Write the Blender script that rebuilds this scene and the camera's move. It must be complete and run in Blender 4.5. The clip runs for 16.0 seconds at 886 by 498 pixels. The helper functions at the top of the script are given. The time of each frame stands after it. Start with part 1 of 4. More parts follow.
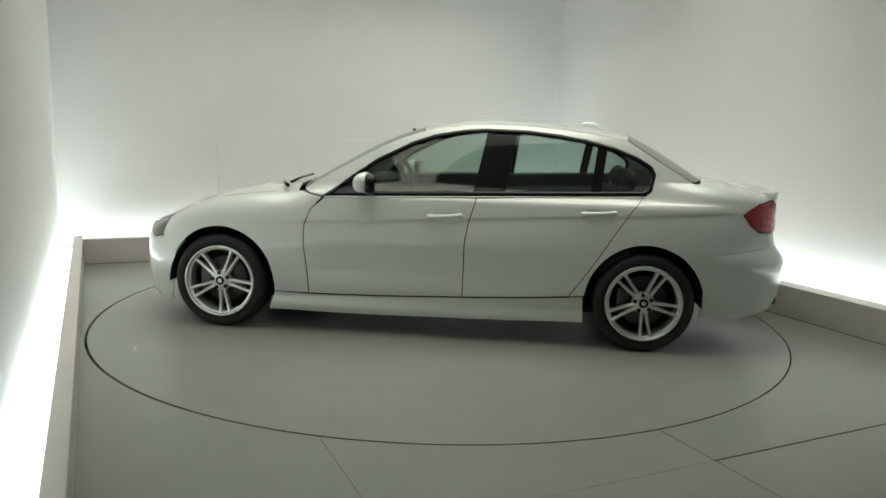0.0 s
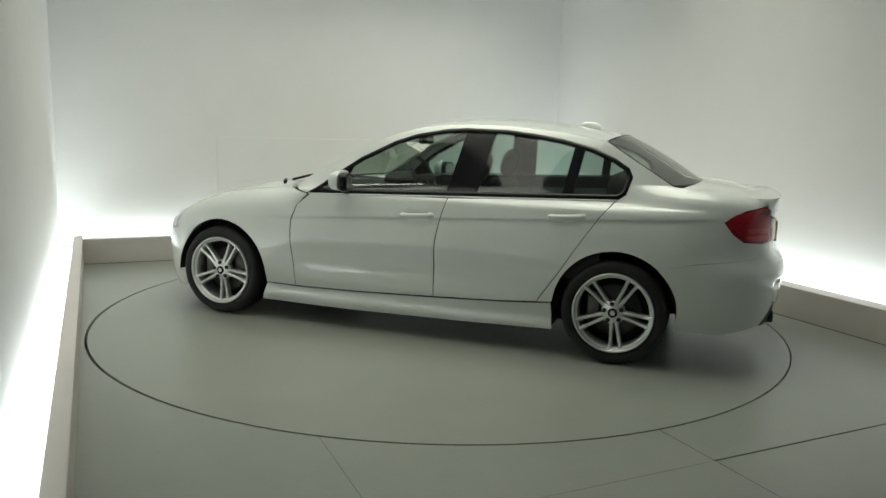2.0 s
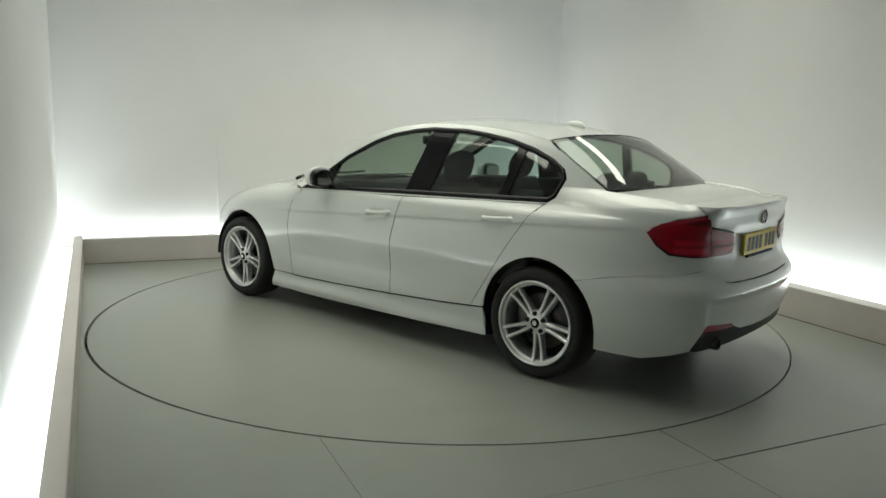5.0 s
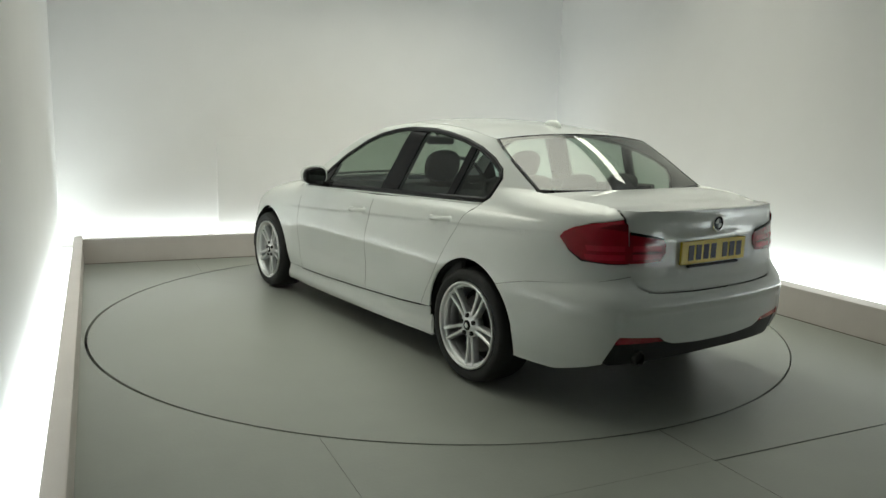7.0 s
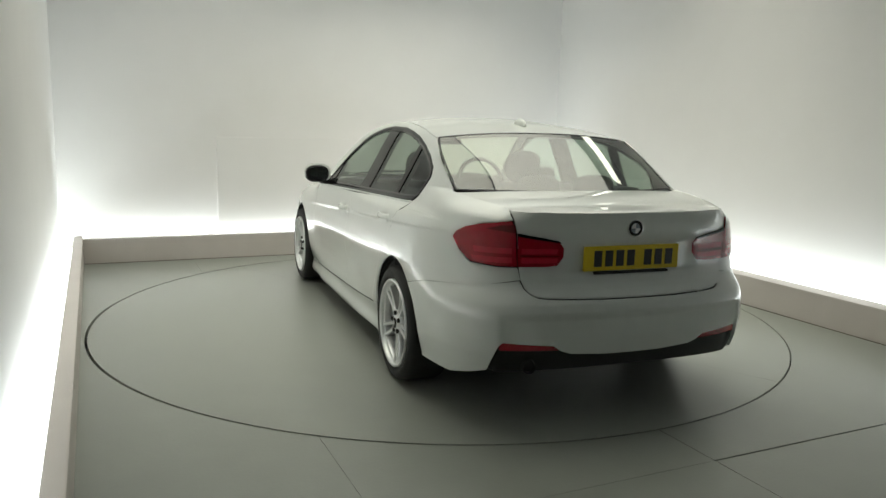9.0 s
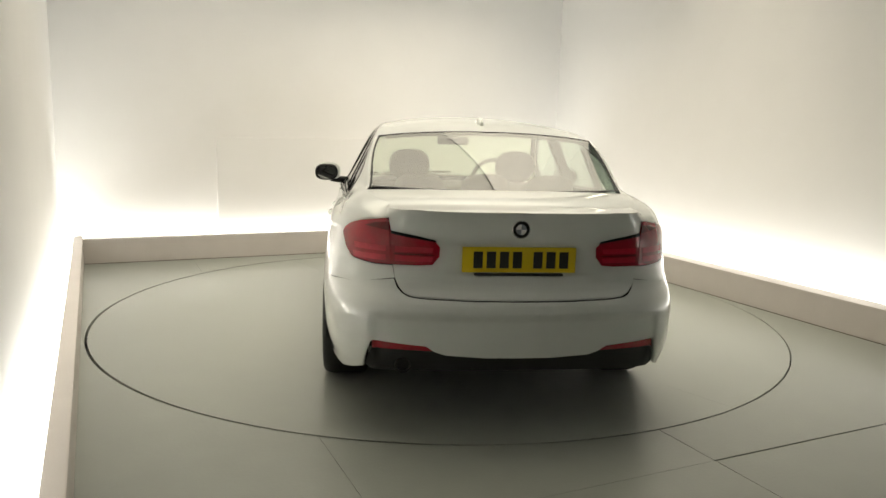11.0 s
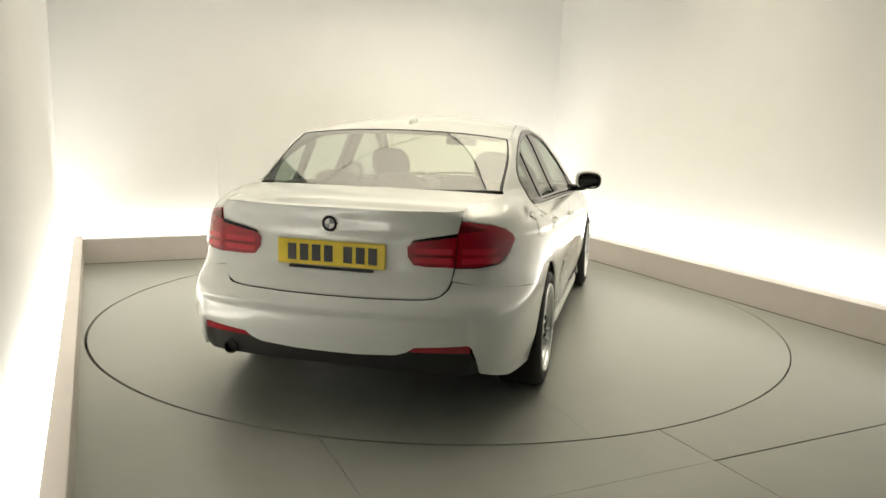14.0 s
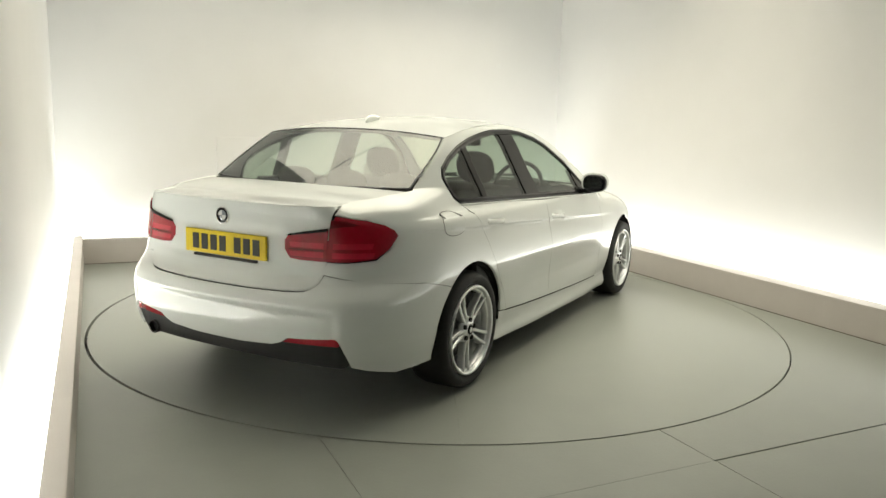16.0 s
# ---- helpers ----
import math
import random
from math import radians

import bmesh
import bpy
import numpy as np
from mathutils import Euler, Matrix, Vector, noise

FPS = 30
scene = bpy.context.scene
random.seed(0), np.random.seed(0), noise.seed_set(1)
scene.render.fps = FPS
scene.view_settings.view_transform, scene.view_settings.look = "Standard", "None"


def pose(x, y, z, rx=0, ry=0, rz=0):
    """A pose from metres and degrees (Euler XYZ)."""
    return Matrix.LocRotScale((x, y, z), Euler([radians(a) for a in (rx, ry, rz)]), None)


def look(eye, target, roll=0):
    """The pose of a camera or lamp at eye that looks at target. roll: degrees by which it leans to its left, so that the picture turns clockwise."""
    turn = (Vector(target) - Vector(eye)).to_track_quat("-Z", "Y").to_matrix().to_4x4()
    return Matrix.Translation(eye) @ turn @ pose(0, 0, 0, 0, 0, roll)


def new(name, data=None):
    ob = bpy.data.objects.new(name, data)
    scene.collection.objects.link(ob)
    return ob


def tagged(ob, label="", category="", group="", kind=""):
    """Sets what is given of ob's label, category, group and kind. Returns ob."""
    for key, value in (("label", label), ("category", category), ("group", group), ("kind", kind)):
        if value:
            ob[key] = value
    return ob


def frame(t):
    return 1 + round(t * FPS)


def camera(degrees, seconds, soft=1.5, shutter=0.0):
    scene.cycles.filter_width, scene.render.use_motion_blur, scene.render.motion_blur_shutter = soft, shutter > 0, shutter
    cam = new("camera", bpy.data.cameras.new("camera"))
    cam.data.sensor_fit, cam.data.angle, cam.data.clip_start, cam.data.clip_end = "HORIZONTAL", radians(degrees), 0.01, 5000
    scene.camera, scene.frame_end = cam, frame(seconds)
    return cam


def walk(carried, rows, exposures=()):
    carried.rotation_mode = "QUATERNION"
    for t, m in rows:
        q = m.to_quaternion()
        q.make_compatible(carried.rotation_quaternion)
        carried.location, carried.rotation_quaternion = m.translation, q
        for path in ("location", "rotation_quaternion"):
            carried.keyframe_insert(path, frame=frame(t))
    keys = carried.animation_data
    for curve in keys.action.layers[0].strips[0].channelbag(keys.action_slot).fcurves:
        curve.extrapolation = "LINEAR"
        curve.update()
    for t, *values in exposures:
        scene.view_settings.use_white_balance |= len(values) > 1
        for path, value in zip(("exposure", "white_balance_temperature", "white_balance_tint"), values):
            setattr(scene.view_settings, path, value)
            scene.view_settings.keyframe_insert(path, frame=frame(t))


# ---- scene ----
from mathutils.geometry import delaunay_2d_cdt

# A white saloon car on a turntable in a white photo studio; the camera stands still.
cam = camera(61.16, 16.0, soft=1.5)
EYE = (0.0, -5.609, 1.404)
AIM = (0.0 + math.sin(radians(0.101)), -5.609 + math.cos(radians(0.101)), 1.404 - math.tan(radians(9.401)))
HELD = look(EYE, AIM, 1.608)
EXPOSED = [(0.0, -0.48, 6200, 5), (8.0, -0.43, 6230, 7), (9.2, -0.29, 6330, 9), (11.3, 0.10, 7100, 14), (12.5, 0.21, 7300, 14), (14.0, 0.22, 7150, 13), (16.0, 0.19, 6800, 10)]
walk(cam, [(0.0, HELD), (16.0, HELD)], EXPOSED)

# ---- light ----
world = bpy.data.worlds.new("studio_dark")
scene.world = world
world.use_nodes = True
world.node_tree.nodes["Background"].inputs[0].default_value = (0.5, 0.5, 0.5, 1)
world.node_tree.nodes["Background"].inputs[1].default_value = 0.02

ROOM = pose(0, 0, 0, 0, 0, 25)          # the studio stands 25 degrees askew to the view
LEFT, RIGHT, BACK, FRONT = -2.69, 2.88, 2.90, -6.6
KERB, KERB_H = 2.49, 0.24
CEIL = 3.5


def area(name, m, sx, sy, watts, colour=(1, 1, 1), spread=180):
    data = bpy.data.lights.new(name, "AREA")
    data.shape, data.size, data.size_y, data.energy, data.color = "RECTANGLE", sx, sy, watts, colour
    data.spread = radians(spread)
    ob = new(name, data)
    ob.matrix_world = ROOM @ m
    return ob


COOL = (0.93, 1.0, 0.98)
WARM = (1.0, 0.96, 0.79)
# strips hidden in the gap behind the kerb, shining up the walls
area("cove_light_back", pose(0.1, 2.86, 0.16, 180, 0, 0), 5.2, 0.05, 46, COOL)
area("cove_light_right", pose(2.80, -1.4, 0.16, 180, 0, 90), 8.4, 0.05, 67, COOL)
area("cove_light_left", pose(-2.632, -0.25, 0.158, 180, 0, 90), 6.1, 0.106, 33, COOL)
# light boxes under the ceiling
PANELS = [(u, v, 1.90, 2.13) for u in (-0.96, 0.96) for v in (1.30, -0.85)]
for u, v, w, d in PANELS:
    area("overhead_lamp", pose(u, v, CEIL - 0.32), w, d, 29 if u > 0 else 19, WARM, 122)
STRIPS = [(-2.25, -0.2, 0.18, 1.4), (2.25, -0.2, 0.18, 1.4)]
for u, v, w, d in STRIPS:
    area("strip_lamp", pose(u, v, CEIL - 0.32), w, d, 6, WARM, 150)

# ---- materials ----
def material(name, colour, rough=0.5, metal=0.0, grain=0.0, scale=6.0, bump=0.0, bump_scale=80.0, coat=0.0, spread=0.0):
    """A principled surface with colour varied at two scales and fine relief."""
    m = bpy.data.materials.new(name)
    m.use_nodes = True
    nt = m.node_tree
    b = nt.nodes["Principled BSDF"]
    b.inputs["Base Color"].default_value = (*colour, 1)
    b.inputs["Roughness"].default_value, b.inputs["Metallic"].default_value = rough, metal
    b.inputs["Coat Weight"].default_value, b.inputs["Coat Roughness"].default_value = coat, 0.04
    co = nt.nodes.new("ShaderNodeTexCoord")
    if grain or spread:
        big, small, mix = nt.nodes.new("ShaderNodeTexNoise"), nt.nodes.new("ShaderNodeTexNoise"), nt.nodes.new("ShaderNodeMath")
        big.inputs["Scale"].default_value, small.inputs["Scale"].default_value = scale * 0.15, scale
        big.inputs["Detail"].default_value, small.inputs["Detail"].default_value = 4, 6
        nt.links.new(co.outputs["Object"], big.inputs["Vector"])
        nt.links.new(co.outputs["Object"], small.inputs["Vector"])
        mix.operation = "ADD"
        nt.links.new(big.outputs["Fac"], mix.inputs[0])
        nt.links.new(small.outputs["Fac"], mix.inputs[1])
        ramp = nt.nodes.new("ShaderNodeMapRange")
        ramp.inputs["From Min"].default_value, ramp.inputs["From Max"].default_value = 0.6, 1.4
        ramp.inputs["To Min"].default_value, ramp.inputs["To Max"].default_value = 1 - grain, 1 + grain
        nt.links.new(mix.outputs[0], ramp.inputs["Value"])
        tint = nt.nodes.new("ShaderNodeVectorMath")
        tint.operation = "SCALE"
        tint.inputs[0].default_value = colour
        nt.links.new(ramp.outputs[0], tint.inputs["Scale"])
        nt.links.new(tint.outputs[0], b.inputs["Base Color"])
        if spread:
            rr = nt.nodes.new("ShaderNodeMapRange")
            rr.inputs["From Min"].default_value, rr.inputs["From Max"].default_value = 0.6, 1.4
            rr.inputs["To Min"].default_value, rr.inputs["To Max"].default_value = rough - spread, rough + spread
            nt.links.new(mix.outputs[0], rr.inputs["Value"])
            nt.links.new(rr.outputs[0], b.inputs["Roughness"])
    if bump:
        n, bp = nt.nodes.new("ShaderNodeTexNoise"), nt.nodes.new("ShaderNodeBump")
        n.inputs["Scale"].default_value, n.inputs["Detail"].default_value = bump_scale, 5
        nt.links.new(co.outputs["Object"], n.inputs["Vector"])
        bp.inputs["Strength"].default_value, bp.inputs["Distance"].default_value = bump, 0.01
        nt.links.new(n.outputs["Fac"], bp.inputs["Height"])
        nt.links.new(bp.outputs[0], b.inputs["Normal"])
    return m


WALL = material("painted_wall", (0.808, 0.793, 0.778), 0.55, grain=0.02, scale=3, bump=0.06, bump_scale=40)
DARKWALL = material("dark_wall", (0.09, 0.09, 0.09), 0.8, grain=0.05)
CEILM = material("ceiling_paint", (0.55, 0.55, 0.53), 0.8, grain=0.04)
FLOOR = material("painted_floor", (0.264, 0.278, 0.248), 0.35, grain=0.09, scale=4, bump=0.05, bump_scale=60, spread=0.05)
DISC = material("turntable_paint", (0.273, 0.288, 0.257), 0.345, grain=0.08, scale=4, bump=0.05, bump_scale=60, spread=0.05)
KERBM = material("kerb_paint", (0.52, 0.48, 0.45), 0.5, grain=0.05, scale=6, bump=0.08)
GAP = material("dark_gap", (0.02, 0.02, 0.02), 0.8)
GLOW = material("lit_diffuser", (0.8, 0.8, 0.8), 0.5)
GLOW.node_tree.nodes["Principled BSDF"].inputs["Emission Color"].default_value = (*COOL, 1)
GLOW.node_tree.nodes["Principled BSDF"].inputs["Emission Strength"].default_value = 2.5
LAMPM = material("lamp_frame", (0.7, 0.7, 0.7), 0.4)


# ---- mesh helpers ----
def finish(name, bm, mat, parent=None, smooth=False):
    me = bpy.data.meshes.new(name)
    bmesh.ops.recalc_face_normals(bm, faces=bm.faces)
    bm.to_mesh(me)
    bm.free()
    for p in me.polygons:
        p.use_smooth = smooth
    me.materials.append(mat)
    ob = new(name, me)
    if parent:
        ob.parent = parent
    return ob


def part(name, bm, mat, parent, label="", smooth=False):
    return tagged(finish(name, bm, mat, parent, smooth), label)


def box_into(bm, x0, x1, y0, y1, z0, z1, m=None, bevel=0.0):
    r = bmesh.ops.create_cube(bm, size=1, matrix=Matrix.LocRotScale(((x0 + x1) / 2, (y0 + y1) / 2, (z0 + z1) / 2), None, (x1 - x0, y1 - y0, z1 - z0)))
    vs = r["verts"]
    if bevel:
        es = list({e for v in vs for e in v.link_edges})
        g = bmesh.ops.bevel(bm, geom=es, offset=bevel, segments=2, affect="EDGES", profile=0.6)
        vs = list({v for f in g["faces"] for v in f.verts} | {v for v in vs if v.is_valid})
    if m is not None:
        bmesh.ops.transform(bm, matrix=m, verts=vs)


def block(name, x0, x1, y0, y1, z0, z1, mat, label, category="", bevel=0.0, kind="structure"):
    bm = bmesh.new()
    box_into(bm, x0, x1, y0, y1, z0, z1, None, bevel)
    ob = finish(name, bm, mat)
    ob.matrix_world = ROOM
    return tagged(ob, label, category, "", kind)


# ---- the studio ----
RING = 2.46
block("wall_back", LEFT - 0.2, RIGHT + 0.2, BACK, BACK + 0.2, -0.3, CEIL, WALL, "matt white plastered studio wall", "wall")
block("wall_left", LEFT - 0.2, LEFT, FRONT, BACK, -0.3, CEIL, WALL, "matt white plastered studio wall", "wall")
block("wall_right", RIGHT, RIGHT + 0.2, FRONT, BACK, -0.3, CEIL, WALL, "matt white plastered studio wall", "wall")
# unseen dark wall, added across the open front to keep light and reflections low
block("wall_front_added", LEFT - 0.2, RIGHT + 0.2, FRONT - 0.2, FRONT, -0.3, CEIL, DARKWALL, "unseen dark grey wall added to close the open front", "wall")
block("ceiling", LEFT - 0.2, RIGHT + 0.2, FRONT - 0.2, BACK + 0.2, CEIL, CEIL + 0.2, CEILM, "grey painted studio ceiling", "ceiling")
block("kerb_left", -KERB - 0.080, -KERB, FRONT, BACK, 0, KERB_H, KERBM, "low pale kerb boxing in a light strip", "kerb", 0.006)
block("kerb_right", KERB, KERB + 0.17, FRONT, BACK, 0, KERB_H, KERBM, "low pale kerb boxing in a light strip", "kerb", 0.006)
block("kerb_back", -KERB + 0.002, KERB - 0.002, 2.70, 2.80, 0, KERB_H, KERBM, "low pale kerb boxing in a light strip", "kerb", 0.006)


# the lit strip that shows in the gap behind the kerb
bm = bmesh.new()
box_into(bm, -2.686, -2.576, -3.35, BACK - 0.12, 0.0, 0.150, None, 0.004)
tube = finish("light_strip", bm, GLOW)
tube.matrix_world = ROOM
tagged(tube, "glowing white light strip behind the low kerb", "strip light", "", "structure")

# dirty joint where the kerbs meet the floor
DIRT = material("joint_dirt", (0.10, 0.08, 0.06), 0.9, grain=0.5, scale=9)
block("trim_joint_right", KERB - 0.006, KERB, FRONT, 2.69, 0.0, 0.004, DIRT, "dirty sealed joint along the kerb foot", "joint")
block("trim_joint_back", -KERB + 0.01, KERB - 0.01, 2.694, 2.70, 0.0, 0.004, DIRT, "dirty sealed joint along the kerb foot", "joint")


bm = bmesh.new()
box_into(bm, LEFT, RIGHT, FRONT, BACK, -0.30, -0.05)
pit = finish("floor_base", bm, GAP)
pit.matrix_world = ROOM
tagged(pit, "dark concrete pit under the studio floor", "floor", "", "structure")

# a flat cover on the back wall
bm = bmesh.new()
box_into(bm, -1.22, 0.9, BACK - 0.022, BACK - 0.001, 0.30, 1.22, None, 0.005)
cover = finish("wall_panel", bm, WALL)
cover.matrix_world = ROOM
tagged(cover, "flat white cover panel fixed to the studio wall", "wall panel", "", "structure")


def light_box(u, v, w, d, z, name, label):
    """A shallow white tray round a lamp, open below, hung from the ceiling."""
    box = new(name)
    box.matrix_world = ROOM @ pose(u, v, z)
    tagged(box, label, "ceiling light", "lights under the ceiling")
    t = 0.006
    for x0, x1, y0, y1 in ((-w / 2 - t, -w / 2, -d / 2 - t, d / 2 + t), (w / 2, w / 2 + t, -d / 2 - t, d / 2 + t), (-w / 2, w / 2, -d / 2 - t, -d / 2), (-w / 2, w / 2, d / 2, d / 2 + t)):
        bm = bmesh.new()
        box_into(bm, x0, x1, y0, y1, -0.012, 0.07)
        part("side_frame", bm, LAMPM, box)
    bm = bmesh.new()
    box_into(bm, -w / 2, w / 2, -d / 2, d / 2, 0.05, 0.07)
    part("back_tray", bm, LAMPM, box)
    for x in (-w / 2 + 0.05, w / 2 - 0.05):
        bm = bmesh.new()
        box_into(bm, x - 0.008, x + 0.008, -0.008, 0.008, 0.07, CEIL - z)
        part("hanger", bm, LAMPM, box)


for u, v, w, d in PANELS:
    light_box(u, v, w, d, CEIL - 0.31, "light_box", "square glowing light box hung under the studio ceiling")
for u, v, w, d in STRIPS:
    light_box(u, v, w, d, CEIL - 0.31, "strip_light", "narrow glowing strip light hung under the studio ceiling")
turntable = new("turntable")
tagged(turntable, "round grey painted vehicle turntable flush with the studio floor", "turntable")
for flip in (1, -1):
    bm = bmesh.new()
    n, r, g = 80, RING - 0.007, 0.0005
    ring = [(r * math.cos(math.pi * i / n), max(r * math.sin(math.pi * i / n), g)) for i in range(n + 1)]
    top = [bm.verts.new((x * flip, y * flip, 0.0)) for x, y in ring]
    low = [bm.verts.new((v.co.x, v.co.y, -0.045)) for v in top]
    bm.faces.new(top)
    for i in range(len(top)):
        j = (i + 1) % len(top)
        bm.faces.new((top[i], low[i], low[j], top[j]))
    plate = part("deck_plate", bm, DISC, turntable)
    plate.matrix_basis = pose(0, 0, 0, 0, 0, 25.0)

# floor slabs round the turntable, in the room's directions, with open joints
def slab(u0, u1, v0, v1):
    """A floor slab less the turntable's round opening."""
    rr, n = RING + 0.007, 96
    bm = bmesh.new()
    poly = []
    side = 24
    for a, b in (((u0, v0), (u1, v0)), ((u1, v0), (u1, v1)), ((u1, v1), (u0, v1)), ((u0, v1), (u0, v0))):
        poly += [(a[0] + (b[0] - a[0]) * i / side, a[1] + (b[1] - a[1]) * i / side) for i in range(side)]
    coords = [Vector(p) for p in poly]
    off = Vector((-0.0042, 0.0019))           # the opening is a little off the turntable's centre
    hole = [(off.x + rr * math.cos(2 * math.pi * i / n), off.y + rr * math.sin(2 * math.pi * i / n)) for i in range(n)]
    k = len(coords)
    edges = [(i, (i + 1) % k) for i in range(k)] + [(k + i, k + (i + 1) % n) for i in range(n)]
    vs, _, tris, *_ = delaunay_2d_cdt(coords + [Vector(h) for h in hole], edges, [], 0, 1e-5)
    bv = [bm.verts.new((v.x, v.y, 0)) for v in vs]
    for f in tris:
        c = sum((vs[i] for i in f), Vector((0, 0))) / len(f)
        if (c - off).length > rr * 0.9995 and u0 < c.x < u1 and v0 < c.y < v1:
            bm.faces.new([bv[i] for i in f])
    for v in [v for v in bm.verts if not v.link_faces]:
        bm.verts.remove(v)
    rim = [e for e in bm.edges if len(e.link_faces) == 1]
    g = bmesh.ops.extrude_edge_only(bm, edges=rim)
    bmesh.ops.translate(bm, vec=(0, 0, -0.045), verts=[v for v in g["geom"] if isinstance(v, bmesh.types.BMVert)])
    return bm


floor = new("floor")
floor.matrix_world = ROOM
tagged(floor, "grey painted slab floor with thin dark joints", "floor", "", "structure")
for u0, u1, v0, v1, j in ((-KERB - 0.15, -1.5, FRONT, BACK, 0.0009), (-1.5, 0.02, -2.82, BACK, 0.0008), (0.02, KERB + 0.15, -2.818, BACK, 0.0032),
                          (-1.5, 0.02, FRONT, -2.82, 0.0008), (0.02, KERB + 0.15, FRONT, -2.822, 0.0032)):
    part("slab", slab(u0 + j, u1 - j, v0 + j, v1 - j), FLOOR, floor)

# ---- the car: x forward, y to its left, z up, origin on the ground between the axles ----
def car_paint(name, colour):
    m = material(name, colour, 0.28, grain=0.008, scale=3, coat=1.0)
    b = m.node_tree.nodes["Principled BSDF"]
    b.inputs["Coat Roughness"].default_value = 0.015
    b.inputs["Coat IOR"].default_value = 1.53
    return m


def glass(name, tint, base=0.065, rough=0.0):
    m = bpy.data.materials.new(name)
    m.use_nodes = True
    nt = m.node_tree
    nt.nodes.remove(nt.nodes["Principled BSDF"])
    clear, gloss, mix, lw = (nt.nodes.new(k) for k in ("ShaderNodeBsdfTransparent", "ShaderNodeBsdfGlossy", "ShaderNodeMixShader", "ShaderNodeLayerWeight"))
    power, scaled = nt.nodes.new("ShaderNodeMath"), nt.nodes.new("ShaderNodeMath")
    clear.inputs[0].default_value = (*tint, 1)
    gloss.inputs["Roughness"].default_value = rough
    lw.inputs["Blend"].default_value = 0.5
    power.operation, scaled.operation = "POWER", "MULTIPLY_ADD"
    power.inputs[1].default_value = 5.0
    scaled.inputs[1].default_value, scaled.inputs[2].default_value = 0.90, base
    nt.links.new(lw.outputs["Facing"], power.inputs[0])
    nt.links.new(power.outputs[0], scaled.inputs[0])
    nt.links.new(scaled.outputs[0], mix.inputs[0])
    nt.links.new(clear.outputs[0], mix.inputs[1])
    nt.links.new(gloss.outputs[0], mix.inputs[2])
    nt.links.new(mix.outputs[0], nt.nodes["Material Output"].inputs[0])
    return m


PAINT = car_paint("white_paint", (0.69, 0.715, 0.69))
TRIM = material("black_trim", (0.006, 0.006, 0.007), 0.10, grain=0.1, scale=20)
TRIM.node_tree.nodes["Principled BSDF"].inputs["Specular IOR Level"].default_value = 0.2
PLASTIC = material("black_plastic", (0.010, 0.010, 0.010), 0.6, grain=0.15, scale=40, bump=0.1, bump_scale=300)
RUBBER = material("tyre_rubber", (0.009, 0.009, 0.009), 0.7, grain=0.2, scale=30, bump=0.2, bump_scale=200)
ALLOY = material("silver_alloy", (0.72, 0.73, 0.73), 0.34, metal=0.75, grain=0.03, scale=30)
STEEL = material("brake_steel", (0.10, 0.097, 0.094), 0.4, metal=0.9, grain=0.15, scale=60)
DARK_STEEL = material("dark_steel", (0.05, 0.048, 0.045), 0.35, metal=0.8, grain=0.2, scale=40)
CHROME = material("chrome", (0.75, 0.75, 0.75), 0.12, metal=1.0)
LINER = material("wheel_liner", (0.010, 0.010, 0.010), 0.9, grain=0.2, scale=20)
CLOTH = material("seat_cloth", (0.045, 0.043, 0.04), 0.85, grain=0.25, scale=60, bump=0.2, bump_scale=400)
LINING = material("roof_lining", (0.42, 0.40, 0.36), 0.9, grain=0.05, scale=50, bump=0.1, bump_scale=400)
GLASS = glass("side_glass", (0.52, 0.61, 0.57))
SCREEN = glass("screen_glass", (0.66, 0.72, 0.62), 0.14)
MIRROR = material("mirror_glass", (0.5, 0.5, 0.5), 0.02, metal=1.0)
RED = material("red_lens", (0.32, 0.003, 0.015), 0.10, grain=0.2, scale=25, coat=0.6)
RED_DARK = material("dark_red_lens", (0.13, 0.001, 0.005), 0.12, coat=0.3)
RED_LIGHT = material("pale_red_lens", (0.52, 0.014, 0.035), 0.12, grain=0.12, scale=40, coat=0.6)
YELLOW = material("yellow_plate", (0.74, 0.55, 0.02), 0.35, grain=0.03, scale=20)
INK = material("black_ink", (0.02, 0.02, 0.015), 0.5)
LAMP_DARK = material("headlamp_glass", (0.05, 0.055, 0.06), 0.06, coat=1.0)
BLUE = material("badge_grey", (0.22, 0.24, 0.27), 0.2, coat=1.0)


def smooth(a, b, x):
    k = min(1.0, max(0.0, (x - a) / (b - a)))
    return k * k * (3 - 2 * k)


def table(x, rows):
    if x <= rows[0][0]:
        return rows[0][1]
    for (a, p), (b, q) in zip(rows, rows[1:]):
        if x <= b:
            return p + (q - p) * (x - a) / (b - a)
    return rows[-1][1]


def softened(rows, width):
    """The same table with its kinks rounded off, as a function."""
    lo, hi, step = rows[0][0] - 0.1, rows[-1][0] + 0.1, width / 6
    xs = np.arange(lo, hi, step)
    k = np.exp(-0.5 * (np.arange(-18, 19) / 6.0) ** 2)
    ys = np.interp(xs, [r[0] for r in rows], [r[1] for r in rows])
    ys = np.convolve(np.pad(ys, 18, mode="edge"), k / k.sum(), "valid").tolist()

    def look_up(x):
        f = min(max((x - lo) / step, 0), len(ys) - 1.001)
        i = int(f)
        return ys[i] + (ys[i + 1] - ys[i]) * (f - i)
    return look_up


